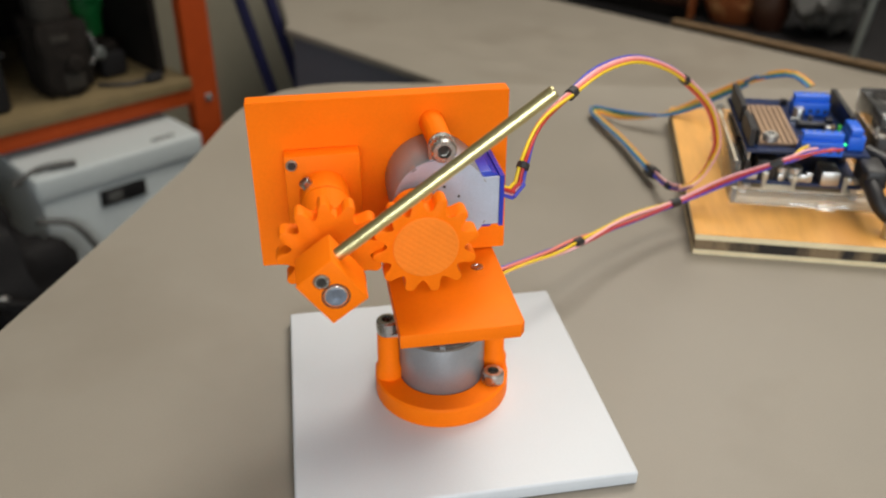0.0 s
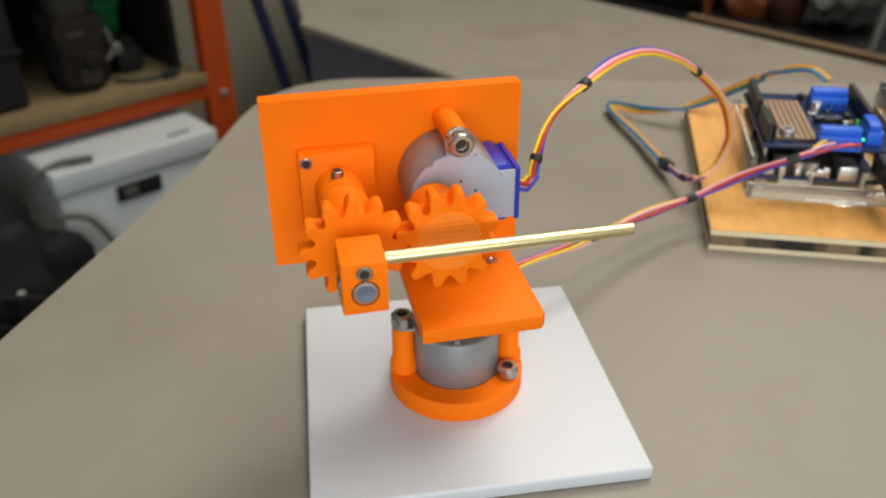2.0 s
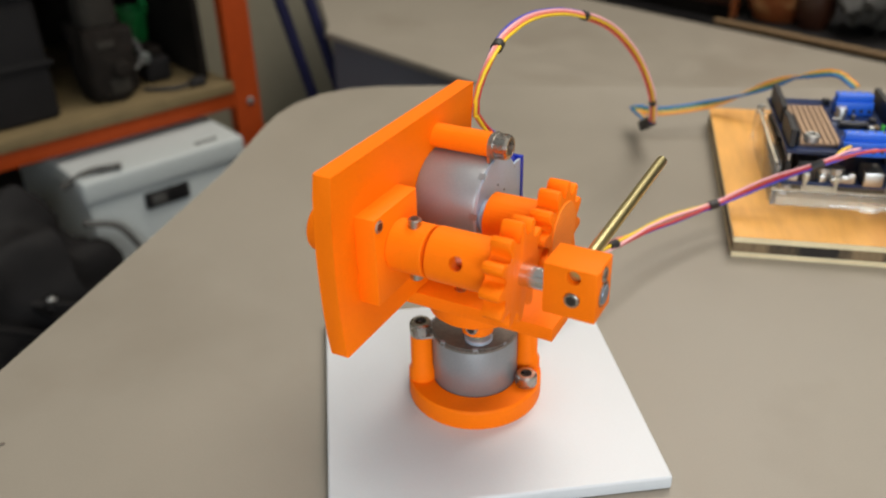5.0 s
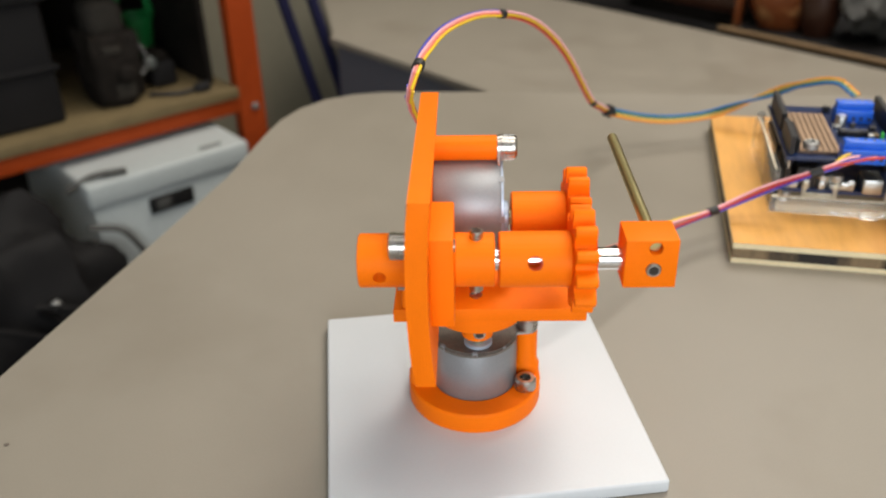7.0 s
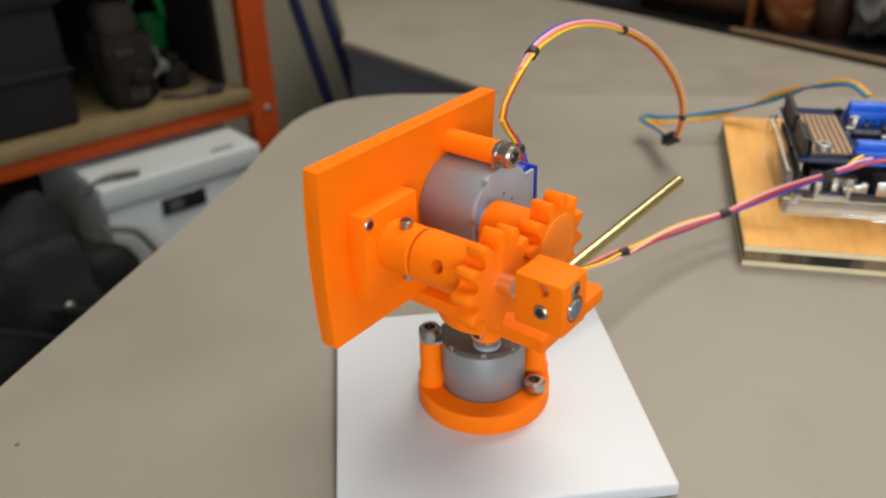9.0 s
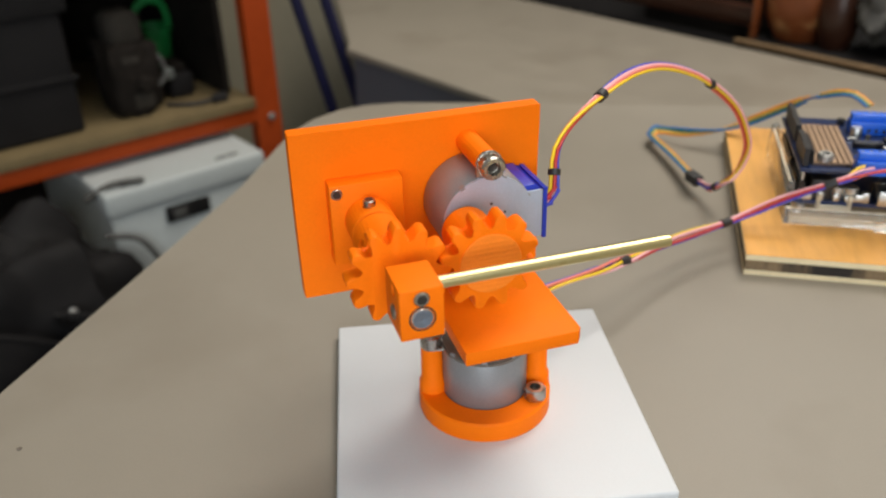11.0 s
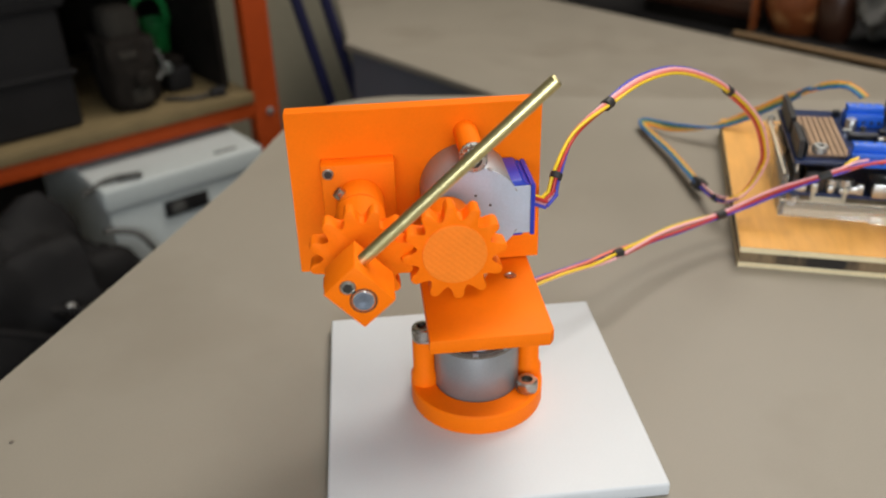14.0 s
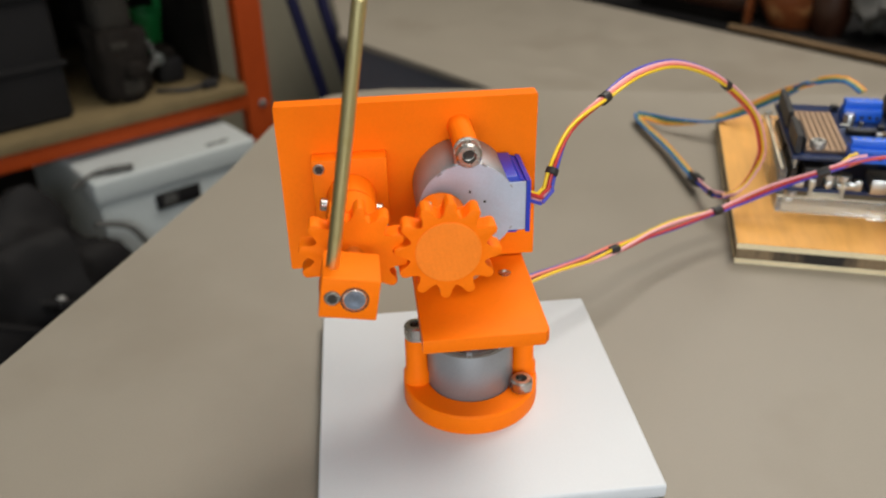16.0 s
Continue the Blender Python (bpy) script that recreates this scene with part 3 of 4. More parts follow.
def build_head():
    part("shelf", prism(fresh(), [(-17.5, -31.3), (15.9, -31.3), (17.3, -29.4), (17.3, 24.5), (-17.5, 24.5)], 49.9, 54.3, None, 0.4), ORANGE, head)
    bow = [(-1.4 * u * u, 80.7 + 25.8 * u) for u in (-1, -0.75, -0.5, -0.25, 0, 0.25, 0.5, 0.75, 1)]
    bm = prism(fresh(), [(17.7 + y, z) for y, z in bow] + [(12.4 + y, z) for y, z in bow[::-1]], -54.0, 20.8,
               Matrix(((0, 0, 1, 0), (1, 0, 0, 0), (0, 1, 0, 0), (0, 0, 0, 1))), 0.5)
    part("back_plate", bm, ORANGE_Y, head, "slightly bowed orange printed plate")
    part("foot_rib", box(fresh(), -17.4, 17.2, 16.2, 22.0, 54.3, 62.0, 0.8), ORANGE, head)
    part("hub", spin(fresh(), [(0, 49.9), (15.0, 49.9), (15.0, 44.1), (14.4, 43.5), (5.0, 43.5), (5.0, 34.0), (0, 34.0)][::-1], 48), ORANGE, head)
    part("set_screw", grub_screw(fresh(), at(-4.6, -0.6, 37.4, 0, -90, 0)), [STEEL, RECESS_SHADE], head)
    bm = box(fresh(), -44.7, -23.3, 6.2, 12.4, 66.8, 91.9, 0.5)
    part("bearing_block", bm, ORANGE_Y, head)
    for x, z in ((-42.6, 89.3), (-25.4, 69.9)):
        part("block_screw", grub_screw(fresh(), at(x, 6.7, z) @ FRONT, 1.7, 0.9), [STEEL, RECESS_SHADE], head)
        part("lock_nut", spin(fresh(), [(0, 0), (3.4, 0), (3.4, 4), (2.4, 4.4), (0, 4.4)], 20, at(x, 17.7, z) @ FRONT.inverted()), STEEL, head,
             "steel screw head")
    for x, y in ((10, 0.5), (-10, 0.5)):
        part("shelf_screw", spin(fresh(), [(0, 53.9), (1.9, 53.9), (1.9, 54.5), (1.2, 54.6), (1.1, 54.35), (0, 54.35)], 18, at(x, y, 0)), STEEL, head, "flush steel screw")
    m = Matrix(((0, 1, 0, -2.0), (0, 0, -1, 12.4), (-1, 0, 0, AZ), (0, 0, 0, 1)))
    stepper(head, m)
    for z in (AZ + 17.5, AZ - 17.5):
        part("pillar", rod(fresh(), 3.5, -12.4, 5.6, 32, at(-2.0, 0, z) @ FRONT, 0.2), ORANGE, head)
        part("bolt", cap_screw(fresh(), at(-2.0, -7.1, z) @ FRONT), [STEEL, RECESS_SHADE], head, "steel socket-head bolt")
        part("washer", rod(fresh(), 3.9, 6.5, 7.1, 24, at(-2.0, 0, z) @ FRONT, 0.1), STEEL, head)


build_head()


def build_tilt_shaft():
    """Everything that turns on the tilt axis; its own origin lies on that axis."""
    s = part("tilt_shaft", spin(fresh(), [(0, -30), (2.6, -30), (2.9, -29.7), (2.9, 49.25), (2.6, 49.6), (1.6, 49.75), (0, 49.8)], 32, FRONT), CHROME, head, "ground steel shaft with clamped parts")
    part("shaft_face", spin(fresh(), [(0, 49.7), (2.45, 49.7), (2.35, 49.9), (0.9, 49.94), (0.7, 49.86), (0, 49.86)], 28, FRONT), CUT_STEEL, s, "dull cut end of the shaft")
    # Dark ring painted as the shaded gap around the shaft.
    part("shaft_gap_shade", ring(fresh(), 2.92, 3.35, 49.3, 49.46, 32, FRONT, 0.02), RECESS_SHADE, s)
    collar = part("rear_collar", ring(fresh(), 2.95, 7.0, -30.6, -18.4, 40, FRONT), ORANGE, s, "orange printed collar")
    drill(collar, [(at(0, 25, 0, 0, -100, 0), 1.7, 2.0, 9.0)])
    part("front_collar", ring(fresh(), 2.95, 7.0, -6.2, 4.0, 40, FRONT), ORANGE, s, "orange printed collar")
    hub = part("gear_hub", ring(fresh(), 2.95, 7.2, 5.1, 23.4, 40, FRONT), ORANGE, s, "orange printed gear hub")
    drill(hub, [(at(0, -14, 0, 0, -70, 0), 1.9, 2.0, 9.0)])
    part("gear", prism(fresh(), gear_outline(12, -1.3), 23.4, 28.9, FRONT, 0.5), ORANGE_Y, s, "orange printed twelve-tooth gear")
    bm = box(fresh(), -5.4, 5.4, -5.6, 8.0, 36.2, 49.4, 0.35, 2, FRONT)
    clamp = part("rod_clamp", bm, ORANGE_Y, s, "orange printed clamp block")
    drill(clamp, [(at(0, -43.7, 5.6, 0, -90, 0), 1.75, 2.0, 7.0), (at(-2, -43.5, -0.4, 0, -90, 0), 2.0, 0.0, 5.0), (at(0, -47.0, 5.2) @ FRONT, 2.0, 0.0, 4.0)])
    part("pointer_rod", rod(fresh(), 1.6, -3.9, 67.6, 24, at(0, -43.7, 5.6, 0, 90, 0), 0.25), BRASS, s, "long plain brass rod")
    bm = grub_screw(fresh(), at(0, -48.5, 5.2) @ FRONT, 1.9, 1.2)
    part("set_screw", bm, [STEEL, RECESS_SHADE], s)
    bm = grub_screw(fresh(), at(-4.6, -43.5, -0.4, 0, -90, 0), 1.9, 1.3)
    part("set_screw", bm, [STEEL, RECESS_SHADE], s)
    for m in (at(-0.6, 0.6, 6.2), at(-0.6, 0.6, -6.2, 180, 0, 0)):
        part("set_screw", grub_screw(fresh(), m, 1.8, 2.6), [STEEL, RECESS_SHADE], s)
    return s


tilt_shaft = build_tilt_shaft()


def build_drive_gear():
    g = part("drive_gear", prism(fresh(), gear_outline(12, 16.3), 24.4, 30.2, FRONT, 0.5), ORANGE_Y, head, "orange printed twelve-tooth gear")
    part("gear_hub", rod(fresh(), 7.0, 9.4, 24.4, 40, FRONT), ORANGE, g)
    part("gear_cap", rod(fresh(), 8.5, 30.0, 30.5, 40, FRONT, 0.15), ORANGE_FACE, g, "scored flat gear face")
    part("set_screw", grub_screw(fresh(), at(-5.6, -15, -2.6, 0, -115, 0), 1.6, 1.4), [STEEL, RECESS_SHADE], g)
    return g


drive_gear = build_drive_gear()

# ---------------------------------------------------------------- controller on its plywood board
PLY = pose(0.1240, 0.0763, 0, 0, 0, -18.6)


def plywood_board():
    b = thing("plywood_board", "birch plywood board with dark laser-cut edges", "board", PLY)
    z = 0.0
    for k, (h, m) in enumerate(((2.3, PLY_LIGHT), (2.2, PLY_DARK), (2.6, PLY_DARK), (2.6, PLY_LIGHT))):
        ins = 0.25 if m is PLY_DARK else 0.0
        part("veneer", box(fresh(), ins, 190 - ins, ins, 157 - ins, z, z + h, 0.15, 1), m, b)
        z += h
    part("face_veneer", box(fresh(), 0.1, 189.9, 0.1, 156.9, 9.704, 10.0, 0), PLY_FACE, b)


plywood_board()


DECK = PLY @ pose(0, 0, 0.0017)  # top of the plywood


def acrylic_case():
    c = thing("acrylic_case", "clear acrylic open case for a circuit board", "case", DECK)
    part("floor_sheet", box(fresh(), 21.2, 84, 35.6, 108, 8.4, 11.4, 0.3), ACRYLIC_FLOOR, c, "clear acrylic floor sheet tinted like the lit wood below")
    part("side_sheet", box(fresh(), 18.2, 21.0, 35.6, 108, 8.4, 28, 0.3), ACRYLIC, c)
    part("side_edge", box(fresh(), 18.3, 19.3, 35.8, 107.8, 28.1, 28.4, 0.1, 1), ACRYLIC_EDGE, c, "bright cut acrylic edge")
    part("front_sheet", box(fresh(), 18.2, 84, 32.6, 35.4, 8.4, 15.8, 0.3), ACRYLIC, c)
    part("front_edge", box(fresh(), 18.4, 83.8, 32.8, 34.2, 15.9, 16.3, 0.1, 1), ACRYLIC_EDGE, c, "bright cut acrylic edge")
    part("back_sheet", box(fresh(), 18.2, 84, 108.2, 111, 8.4, 24, 0.3), ACRYLIC, c)
    part("front_tab", box(fresh(), 56, 64, 30.2, 32.4, 8.4, 12.5, 0.3), ACRYLIC, c)
    for x0 in (31, 44, 66):
        part("slot_tab", box(fresh(), x0, x0 + 1.6, 33.2, 35.4, 16.4, 23.5, 0.2, 1), ACRYLIC_EDGE, c, "cream cut edge of a slot tab")
    part("slot_bridge", box(fresh(), 32.8, 43.8, 33.3, 35.3, 16.4, 18.0, 0.2, 1), ACRYLIC_EDGE, c)
    part("corner_screw", cap_screw(fresh(), at(24.0, 34, 16.4), 1.9, 1.6), [TIN, RECESS_SHADE], c)
    part("corner_screw", cap_screw(fresh(), at(19.6, 104, 28.5), 1.9, 1.6), [TIN, RECESS_SHADE], c)
    for x, y in ((25, 40), (72, 40), (25, 101), (72, 101)):
        part("standoff", rod(fresh(), 2.6, 11.4, 17.4, 6, at(x, y, 0)), TIN, c)
        part("screw", cap_screw(fresh(), at(x, y, 19.1), 2.4, 1.8), [TIN, RECESS_SHADE], c)


acrylic_case()


def controller():
    c = thing("controller_stack", "blue microcontroller board with a prototyping shield on top", "circuit board", DECK @ pose(0, 0.003, -0.0025))
    part("main_board", box(fresh(), 22, 75, 33, 102, 20.0, 21.6, 0.2, 1), PCB, c)
    part("shield_board", box(fresh(), 22, 75, 33, 102, 35.0, 36.6, 0.2, 1), PCB, c)
    part("usb_socket", box(fresh(), 56, 64, 31, 43, 21.7, 28.5, 0.5), TIN, c, "bright metal socket")
    part("power_jack", box(fresh(), 28, 37, 34, 46, 21.7, 31.5, 0.8), BLACK, c)
    for x, w, h in ((25, 4, 3.0), (31, 3, 4.2), (38, 2.6, 3.4), (43, 4.5, 2.6), (50, 3, 5.0), (68, 3.5, 3.5)):
        part("pin_block", box(fresh(), x, x + w, 33.2, 36.0, 21.7, 21.7 + h, 0.4), TIN, c, "bright tinned contacts")
    for x in (40, 46):
        part("capacitor", spin(fresh(), [(0, 21.7), (3.3, 21.7), (3.3, 27), (2.9, 27.6), (0, 27.6)], 20, at(x, 38, 0)), TIN, c)
    part("crystal", box(fresh(), 47, 52, 33.2, 36, 21.7, 25.6, 0.8), TIN, c)
    part("regulator", box(fresh(), 24, 31, 46, 52, 21.7, 24, 0.3), BLACK, c)
    for x, y0, y1 in ((24.5, 36, 60), (24.5, 66, 99), (72, 58, 98)):
        part("socket_strip", box(fresh(), x - 1.3, x + 1.3, y0, y1, 21.7, 29.5, 0.2, 1), BLACK, c)
        for k in range(int((y1 - y0) / 2.54)):
            y = y0 + 1.27 + 2.54 * k
            part("pin", box(fresh(), x - 0.35, x + 0.35, y - 0.35, y + 0.35, 29.5, 35.0, 0), TIN, c)
        part("header", box(fresh(), x - 1.3, x + 1.3, y0, y1, 36.7, 45.2, 0.2, 1), BLACK, c, "black stacking header")
    part("pad_area", box(fresh(), 28, 46, 38, 88, 36.65, 37.6, 0.1, 1), PAD_GAP, c)
    for k in range(7):
        x = 28.6 + 2.54 * k
        part("pad_strip", box(fresh(), x, x + 1.9, 38.4, 87.6, 37.6, 38.3, 0.15, 1), COPPER, c)
    part("strip_wall", box(fresh(), 27.0, 27.9, 38, 62, 36.65, 43, 0.2, 1), BLACK, c)
    part("shield_screw", cap_screw(fresh(), at(33.2, 41.5, 38.3), 3.4, 3.2), [TIN, RECESS_SHADE], c)
    for x0, x1, y0, y1, n in ((44, 62, 29.5, 37, 5), (50, 67, 80, 88, 5)):
        t = part("screw_terminal", box(fresh(), x0, x1, y0, y1, 36.65, 43.0, 0.3), TERM, c, "blue screw terminal block")
        part("terminal_top", box(fresh(), x0 + 0.3, x1 - 0.3, y0 + 1.4, y1 - 1.2, 43.0, 46.6, 0.5), TERM, t)
        for k in range(n):
            x = x0 + (k + 0.5) * (x1 - x0) / n
            part("clamp_screw", rod(fresh(), 0.7, 46.6, 46.75, 12, at(x, (y0 + y1) / 2, 0), 0.05), STEEL, t)
            part("entry", box(fresh(), x - 0.7, x + 0.7, y0 - 0.05, y0 + 0.2, 38.2, 39.8, 0), RECESS_SHADE, t)
    t = part("screw_terminal", box(fresh(), 66.0, 73.0, 38, 52, 36.65, 43.0, 0.4), TERM, c, "blue screw terminal block")
    part("terminal_top", box(fresh(), 66.4, 71.6, 38.4, 51.6, 43.0, 46.4, 0.6), TERM, t)
    part("chip", box(fresh(), 49, 62, 62, 66, 36.7, 39.5, 0.3), BLACK, c)
    part("chip_label", box(fresh(), 50, 61, 62.6, 65.4, 39.5, 39.62, 0), ASH, c)
    for x, y, w, d, h, m in ((50, 50, 3, 2, 1.2, ASH), (56, 48, 2, 3, 1.6, TIN), (60, 55, 2.4, 2.4, 4.0, TIN), (48, 72, 4, 2, 1.4, TIN), (56, 72, 2, 2, 3, ASH),
                             (64, 70, 3, 4, 2, BLACK), (52, 56, 5, 2.6, 1.2, BLACK), (64, 60, 2, 4, 2, CHIP), (47, 93, 3, 3, 3, BLACK), (66, 46, 2, 3, 1.5, ASH)):
        part("component", box(fresh(), x, x + w, y, y + d, 36.65, 36.65 + h, 0.2, 1), m, c)
    part("capacitor", spin(fresh(), [(0, 36.6), (2.6, 36.6), (2.6, 41.5), (2.2, 42.2), (0, 42.2)], 18, at(52, 76, 0)), TIN, c)
    part("led", spin(fresh(), [(0, 46.2), (0.55, 46.2), (0.55, 46.8), (0, 47.1)], 12, at(62.6, 31.0, -4.4)), GREEN_LED, c, "lit green indicator")
    part("led_pipe", box(fresh(), 62.8, 63.9, 46, 48, 36.7, 45, 0.2, 1), GREEN_PIPE, c, "bright green strip")


controller()


def plug_leads():
    c = thing("power_lead", "thick black lead plugged into the controller", "cable", DECK)
    part("plug", box(fresh(), 70, 80, 22, 40, 23, 33, 2.0, 3), BLACK, c)
    part("lead", tube(fresh(), spline([(74, 30, 28), (74, 20, 25), (79, 14, 18), (90, 12, 13), (110, 16, 12.5), (150, 30, 12.5)], 40), 3.6, 12), BLACK, c)
    part("lead", tube(fresh(), spline([(78, 52, 30), (86, 40, 28), (88, 26, 20), (98, 22, 14), (125, 30, 12), (160, 46, 12)], 40), 3.2, 12), BLACK, c)
    part("ferrule", rod(fresh(), 2.4, 8.4, 15, 16, at(80.5, 9, 0)), TIN, c)
    b = thing("battery_case", "clear and black plastic module beside the controller", "module", DECK)
    part("body", box(fresh(), 88, 128, 70, 112, 8.4, 30, 1.5), BLACK, b)
    part("cover", box(fresh(), 86, 126, 66, 108, 30.2, 42, 1.2), ACRYLIC, b)
    part("block", box(fresh(), 92, 112, 84, 104, 31, 40, 1.0), DARK_MIX, b)
    part("screw", cap_screw(fresh(), at(98, 78, 30.1), 2.6, 2.0), [TIN, RECESS_SHADE], b)


plug_leads()

def crumb():
    bm = fresh()
    bmesh.ops.create_icosphere(bm, subdivisions=2, radius=0.7)
    for v in bm.verts:
        v.co = Vector((v.co.x * 1.3, v.co.y, 0.3 + v.co.z * 0.35)) + Vector((-155, 0, 0))
    c = part("crumb", bm, CRUMB)
    tagged(c, "tiny brown crumb lying on the table", "crumb")


crumb()

# ---------------------------------------------------------------- cables
WIRES = [W_YEL, W_PINK, W_BLUE, W_ORG, W_RED]


def still_cable():
    c = thing("lower_motor_cable", "five-wire motor cable with black tape bands", "cable")
    line = spline([(0, 17.4, 22), (6, 22, 23), (16, 27, 26), (31, 34, 27.5), (64, 56, 22.7), (93, 79, 18), (126, 96, 16.5), (146, 95, 25), (160, 87, 34.5),
                   (168, 85, 38)], 120)
    turns = lambda i: float(np.interp(i, [0, 35, 60, 80, 92, 120], [0.0, 0.2, 2.6, 2.6, 3.4, 3.5]))
    seat = (5.28, 4.2, 2.05, 0.3, 2.88)  # where yellow, pink, blue, salmon and red lie in the bundle
    for k, m in enumerate(WIRES):
        end = [(177, 89.1, 41.8), (180.6, 87.8, 41), (184, 86.7, 41), (187.3, 85.6, 41), (190.6, 84.5, 41)][k]
        pts = []
        for i, p in enumerate(line):
            t = line[min(i + 1, 120)] - line[max(i - 1, 0)]
            t = t / np.linalg.norm(t)
            a = np.cross((0.15, -0.75, 0.62), t)
            a = a / np.linalg.norm(a)
            loose = 1.0 + 0.7 * math.sin(i * 0.105 + 0.4) ** 2
            ang = seat[k] + turns(i)
            pts.append(p + 1.0 * loose * (math.sin(ang) * a + 0.7 * math.cos(ang) * np.cross(t, a)))
        pts = np.vstack([pts, spline([pts[-1], (np.array(pts[-1]) + np.array(end)) / 2 + np.array((0, 0, 1.2 if k == 0 else 0.8)), end], 10)[1:]])
        part("wire", tube(fresh(), pts, 0.6, 8), m, c)
    for i in (45, 87, 116):
        bm = tube(fresh(), [line[i - 1] * 0.5 + line[i - 2] * 0.5, line[i], line[i + 1] * 0.5 + line[i + 2] * 0.5], 2.0, 12)
        part("tape_band", bm, TAPE, c, "black tape band")


still_cable()

# Shapes of the loop and of the jumper ribbon at four turns of the head.
TURNS = [0.0, 28.5, 46.0, 82.5]
LOOP = {
    0.0: [(17, -6, 79), (22, -3, 77), (25, 0, 85), (33, 12, 92), (49, 30, 95), (62, 43, 97), (79, 58, 95), (97, 74, 87), (114, 88, 76), (135, 103, 57),
          (147, 114, 37), (149, 119, 25), (143, 116, 17), (135, 113, 14), (132, 126, 9), (133, 148, 6)],
    28.5: [(14, 2, 79), (19, 5, 86), (16, 8, 97), (28, 22, 106), (44, 42, 109), (61, 64, 105), (87, 94, 92), (112, 118, 73), (131, 138, 49), (138, 150, 32),
           (137, 160, 13), (135, 168, 10), (130, 174, 12)],
    46.0: [(11, 6, 79), (15, 12, 81), (13, 15, 90), (8.2, 13, 98.5), (14, 18, 110), (26, 40, 114), (44, 68, 111), (68, 102, 100), (93, 130, 84), (114, 152, 62), (127, 168, 40),
           (132, 181, 20), (130, 186, 15)],
    82.5: [(0, 10, 79), (-1, 20, 79), (-10, 28, 87), (-16, 25, 99), (-15, 22, 108), (-9, 42, 111), (3, 74, 110), (23, 112, 104), (46, 136, 94), (67, 158, 73), (88, 182, 40), (96, 192, 32),
           (105, 202, 25)],
}
RIBBON = {
    0.0: [(133, 148, 6), (134, 191, 5), (133, 243, 4), (148, 226, 6), (169, 211, 12), (197, 197, 30), (203, 177, 43), (210, 163, 48), (214, 153, 45)],
    28.5: [(130, 174, 12), (131, 206, 9), (130, 238, 8), (143, 222, 10), (171, 217, 14), (194, 197, 32), (203, 177, 43), (210, 163, 48), (214, 153, 45)],
    46.0: [(130, 186, 15), (129, 211, 12), (126, 228, 12), (138, 218, 13), (174, 217, 16), (196, 198, 32), (203, 177, 43), (210, 163, 48), (214, 153, 45)],
    82.5: [(105, 202, 25), (116, 205, 21), (130, 205, 18), (147, 207, 16), (168, 207, 18), (193, 195, 32), (203, 177, 43), (210, 163, 48), (214, 153, 45)],
}


def shape_at(shapes, turn, n):
    turn = min(max(turn, TURNS[0]), TURNS[-1])
    k = min(max(i for i, v in enumerate(TURNS) if v <= turn), len(TURNS) - 2)
    f = (turn - TURNS[k]) / (TURNS[k + 1] - TURNS[k])
    a, b = spline(shapes[TURNS[k]], n), spline(shapes[TURNS[k + 1]], n)
    return a * (1 - f) + b * f


def section_mesh(name, mats, length, offsets, turn, r):
    bm = fresh()
    for k, (u, v) in enumerate(offsets):
        pts = []
        for i in range(5):
            s = -0.08 + 1.16 * i / 4
            c, d = math.cos(turn * s), math.sin(turn * s)
            pts.append((length * s, u * c - v * d, u * d + v * c))
        tube(bm, pts, r, 8, k)
    return finish(bm, name, mats, 60)


OPEN_SIDE = np.array((0.15, -0.75, 0.62))  # the way the loops lie open


def cable_poses(shapes, turn, n, curl):
    """Each section's pose; a half turn of twist lies between the two sections named by curl."""
    nodes = shape_at(shapes, turn, n)
    out = []
    for i in range(n):
        t = nodes[i + 1] - nodes[i]
        t = t / np.linalg.norm(t)
        a = np.cross(OPEN_SIDE, t)
        a = a / np.linalg.norm(a)
        b = np.cross(t, a)
        m = Matrix(((t[0], a[0], b[0], nodes[i][0] * MM), (t[1], a[1], b[1], nodes[i][1] * MM), (t[2], a[2], b[2], nodes[i][2] * MM), (0, 0, 0, 1)))
        roll = -math.pi * min(max((curl[1] - i) / (curl[1] - curl[0]), 0.0), 1.0)
        out.append(m @ Matrix.Rotation(roll, 4, "X"))
    return out


N_LOOP, N_RIBBON = 64, 44
LOOP_CURL, RIBBON_CURL = (0, 16), (19, 30)


def moving_cable(name, label, n, mats, offsets, curl, r, length, late=None, late_from=999):
    c = thing(name, label, "cable")
    curled = section_mesh("section", mats, length, offsets, math.pi / (curl[1] - curl[0]), r)
    plain = section_mesh("section", mats, length, offsets, 0.0, r)
    after = section_mesh("section", mats, length, late or offsets, 0.0, r)
    return c, [part("section", curled if curl[0] <= i < curl[1] else after if i >= late_from else plain, None, c) for i in range(n)]


loop, loop_sections = moving_cable("upper_motor_cable", "looped five-wire motor cable with black tape bands", N_LOOP, WIRES,
                                   [(-1.2, 0.3), (0.6, 0.5), (1.5, -0.2), (-0.3, 0.6), (-0.3, -0.5)], LOOP_CURL, 0.56, 4.6,
                                   [(-0.45, 0.62), (0.40, 1.35), (0.7, -0.35), (-0.65, -1.2), (-0.75, -0.4)], 35)
for i in (3, 12, 34, 58):
    part("tape_band", rod(fresh(), 1.95, 0.2, 2.2 if i == 3 else 4.0, 12, at(0, 0, 0, 0, 90, 0), 0.2), TAPE, loop_sections[i], "black tape band")
bm = fresh()
for k in range(4):
    u, v = -2.55 + 2.6 * (k % 2), -2.55 + 2.6 * (k // 2)
    box(bm, 0, 9, u, u + 2.5, v, v + 2.5, 0.2, 1)
part("plug_housing", bm, BLACK, loop_sections[-1], "black jumper plug housings")
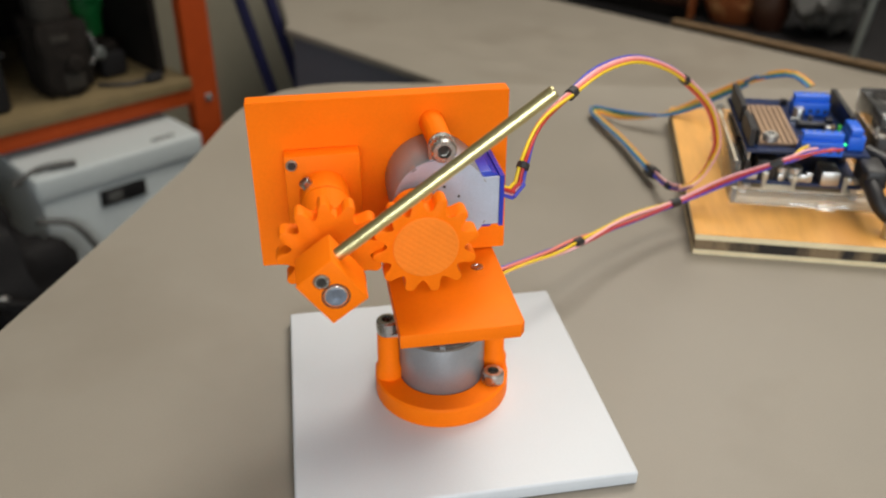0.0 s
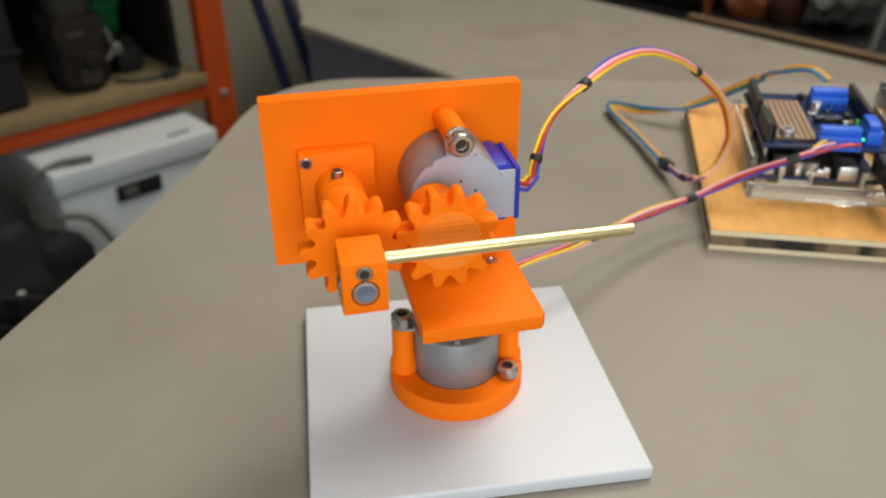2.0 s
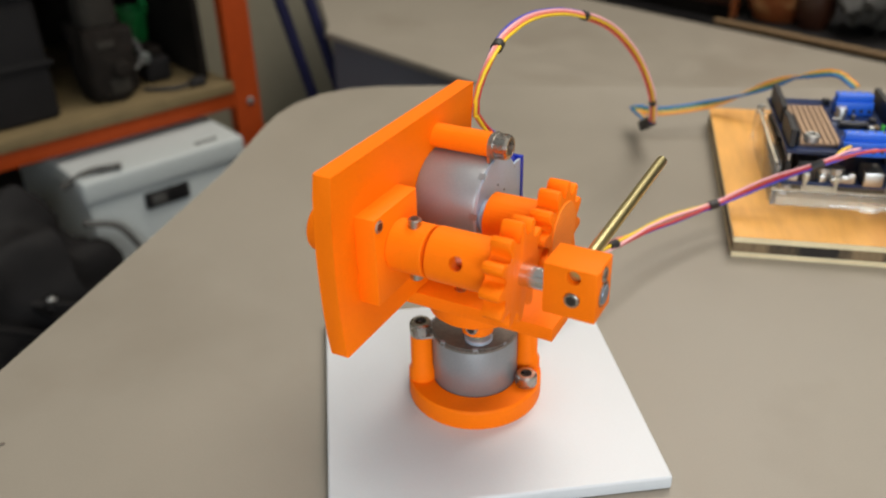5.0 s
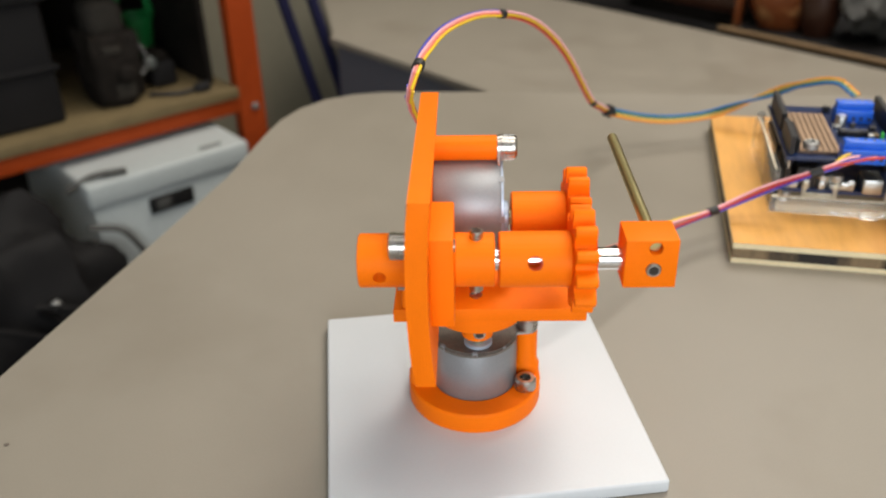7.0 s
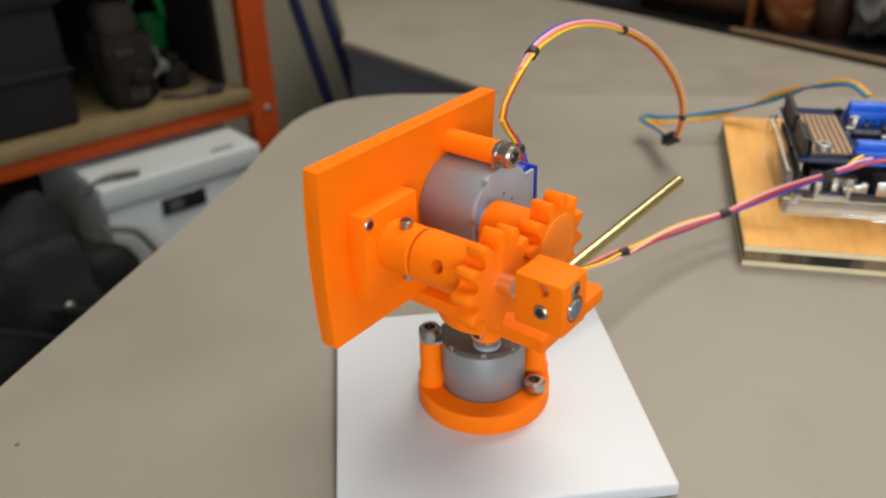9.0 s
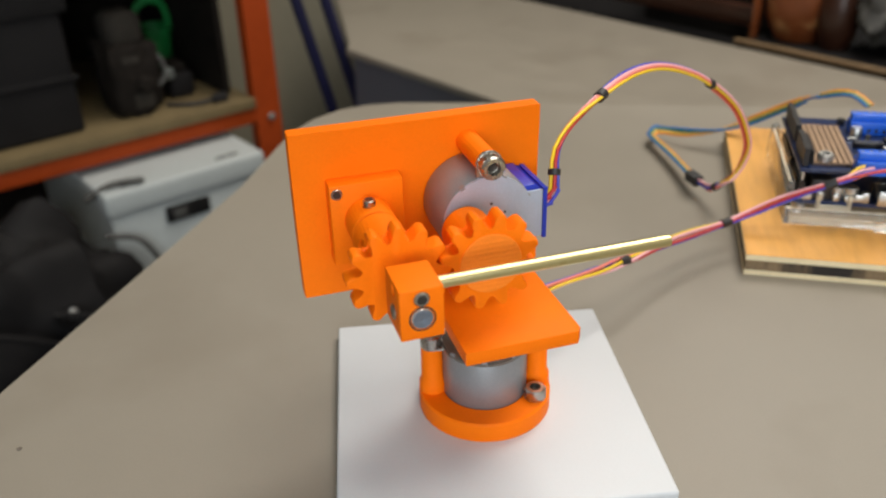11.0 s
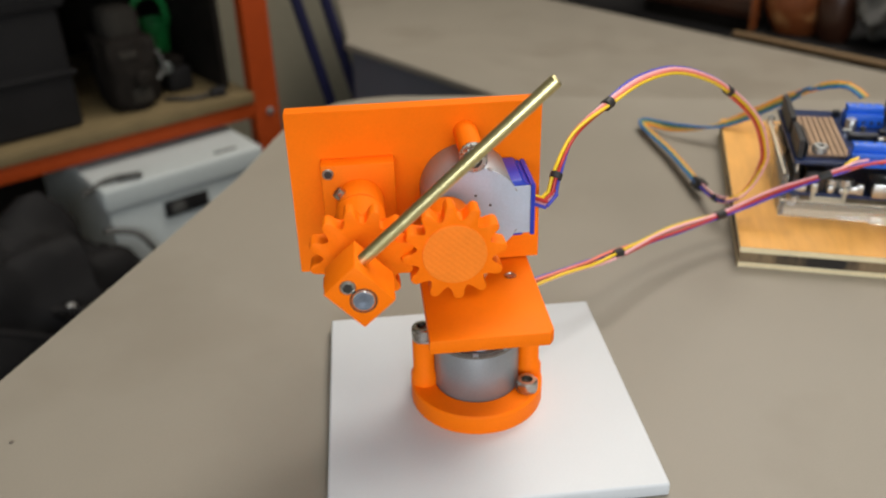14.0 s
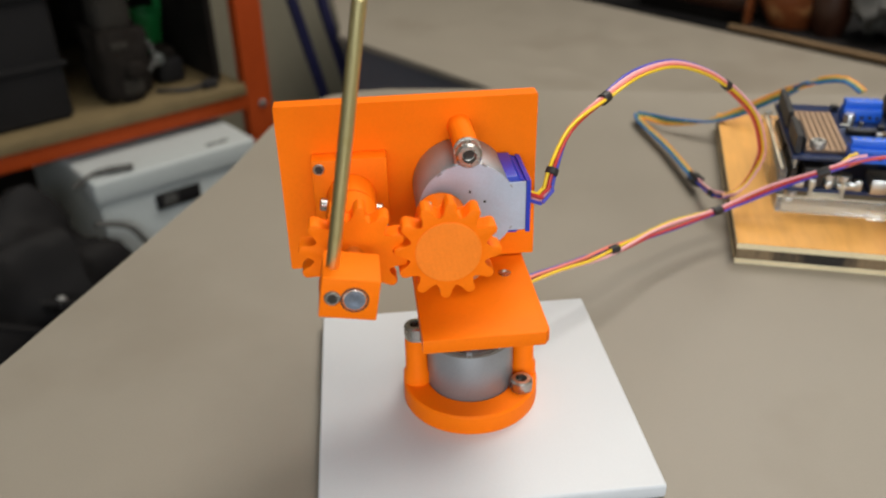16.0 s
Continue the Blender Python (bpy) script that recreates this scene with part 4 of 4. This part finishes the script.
ribbon, ribbon_sections = moving_cable("jumper_ribbon", "flat four-wire jumper ribbon, orange to blue", N_RIBBON, [J_ORG, J_YEL, J_GRN, J_BLU],
                                       [(1.95 - 1.3 * k, 0) for k in range(4)], RIBBON_CURL, 0.7, 5.1)

# ---------------------------------------------------------------- what moves
PAN = [(0, 0), (1.78, 0), (2.0, 3.6), (2.5, 10.9), (3.0, 19.6), (3.5, 28.5), (4.0, 36.6), (6.53, 82.5), (6.97, 82.5), (7.5, 72.8), (8.0, 64.2),
       (8.5, 55.0), (9.0, 46.0), (11.5, 3.1), (11.7, 0), (16, 0)]
TILT = [(0, 36.3), (0.5, 26.8), (1.0, 16.4), (1.5, 7.2), (1.88, 0), (11.78, 0), (12.0, 3.9), (12.5, 13.5), (13.0, 23.4), (13.5, 32.9), (14.0, 42.4),
        (14.5, 51.7), (15.0, 61.3), (15.5, 70.9), (16.0, 80.3)]


def value(rows, t):
    return float(np.interp(t, [r[0] for r in rows], [r[1] for r in rows]))


def motions():
    steps = sorted({round(0.25 * k, 2) for k in range(65)} | {1.7, 1.8, 1.9, 6.5, 6.6, 6.9, 11.65, 11.8})
    walk(head, [(t, pose(-0.0002, -0.0078, 0, 0, 0, value(PAN, t))) for t in steps])
    walk(tilt_shaft, [(t, pose(AX * MM, 0, AZ * MM, 0, -value(TILT, t), 0)) for t in steps])
    walk(drive_gear, [(t, pose(GX * MM, 0, AZ * MM, 0, value(TILT, t), 0)) for t in steps])
    times = [0.0, 1.78, 2.25, 2.75, 3.25, 3.75, 4.25, 4.75, 5.25, 5.75, 6.25, 6.53, 6.97, 7.25, 7.75, 8.25, 8.75, 9.25, 9.75, 10.25, 10.75, 11.25, 11.7, 16.0]
    for sections, shapes, n, curl in ((loop_sections, LOOP, N_LOOP, LOOP_CURL), (ribbon_sections, RIBBON, N_RIBBON, RIBBON_CURL)):
        poses = [cable_poses(shapes, value(PAN, t), n, curl) for t in times]
        for i, ob in enumerate(sections):
            walk(ob, [(t, p[i]) for t, p in zip(times, poses)])


motions()
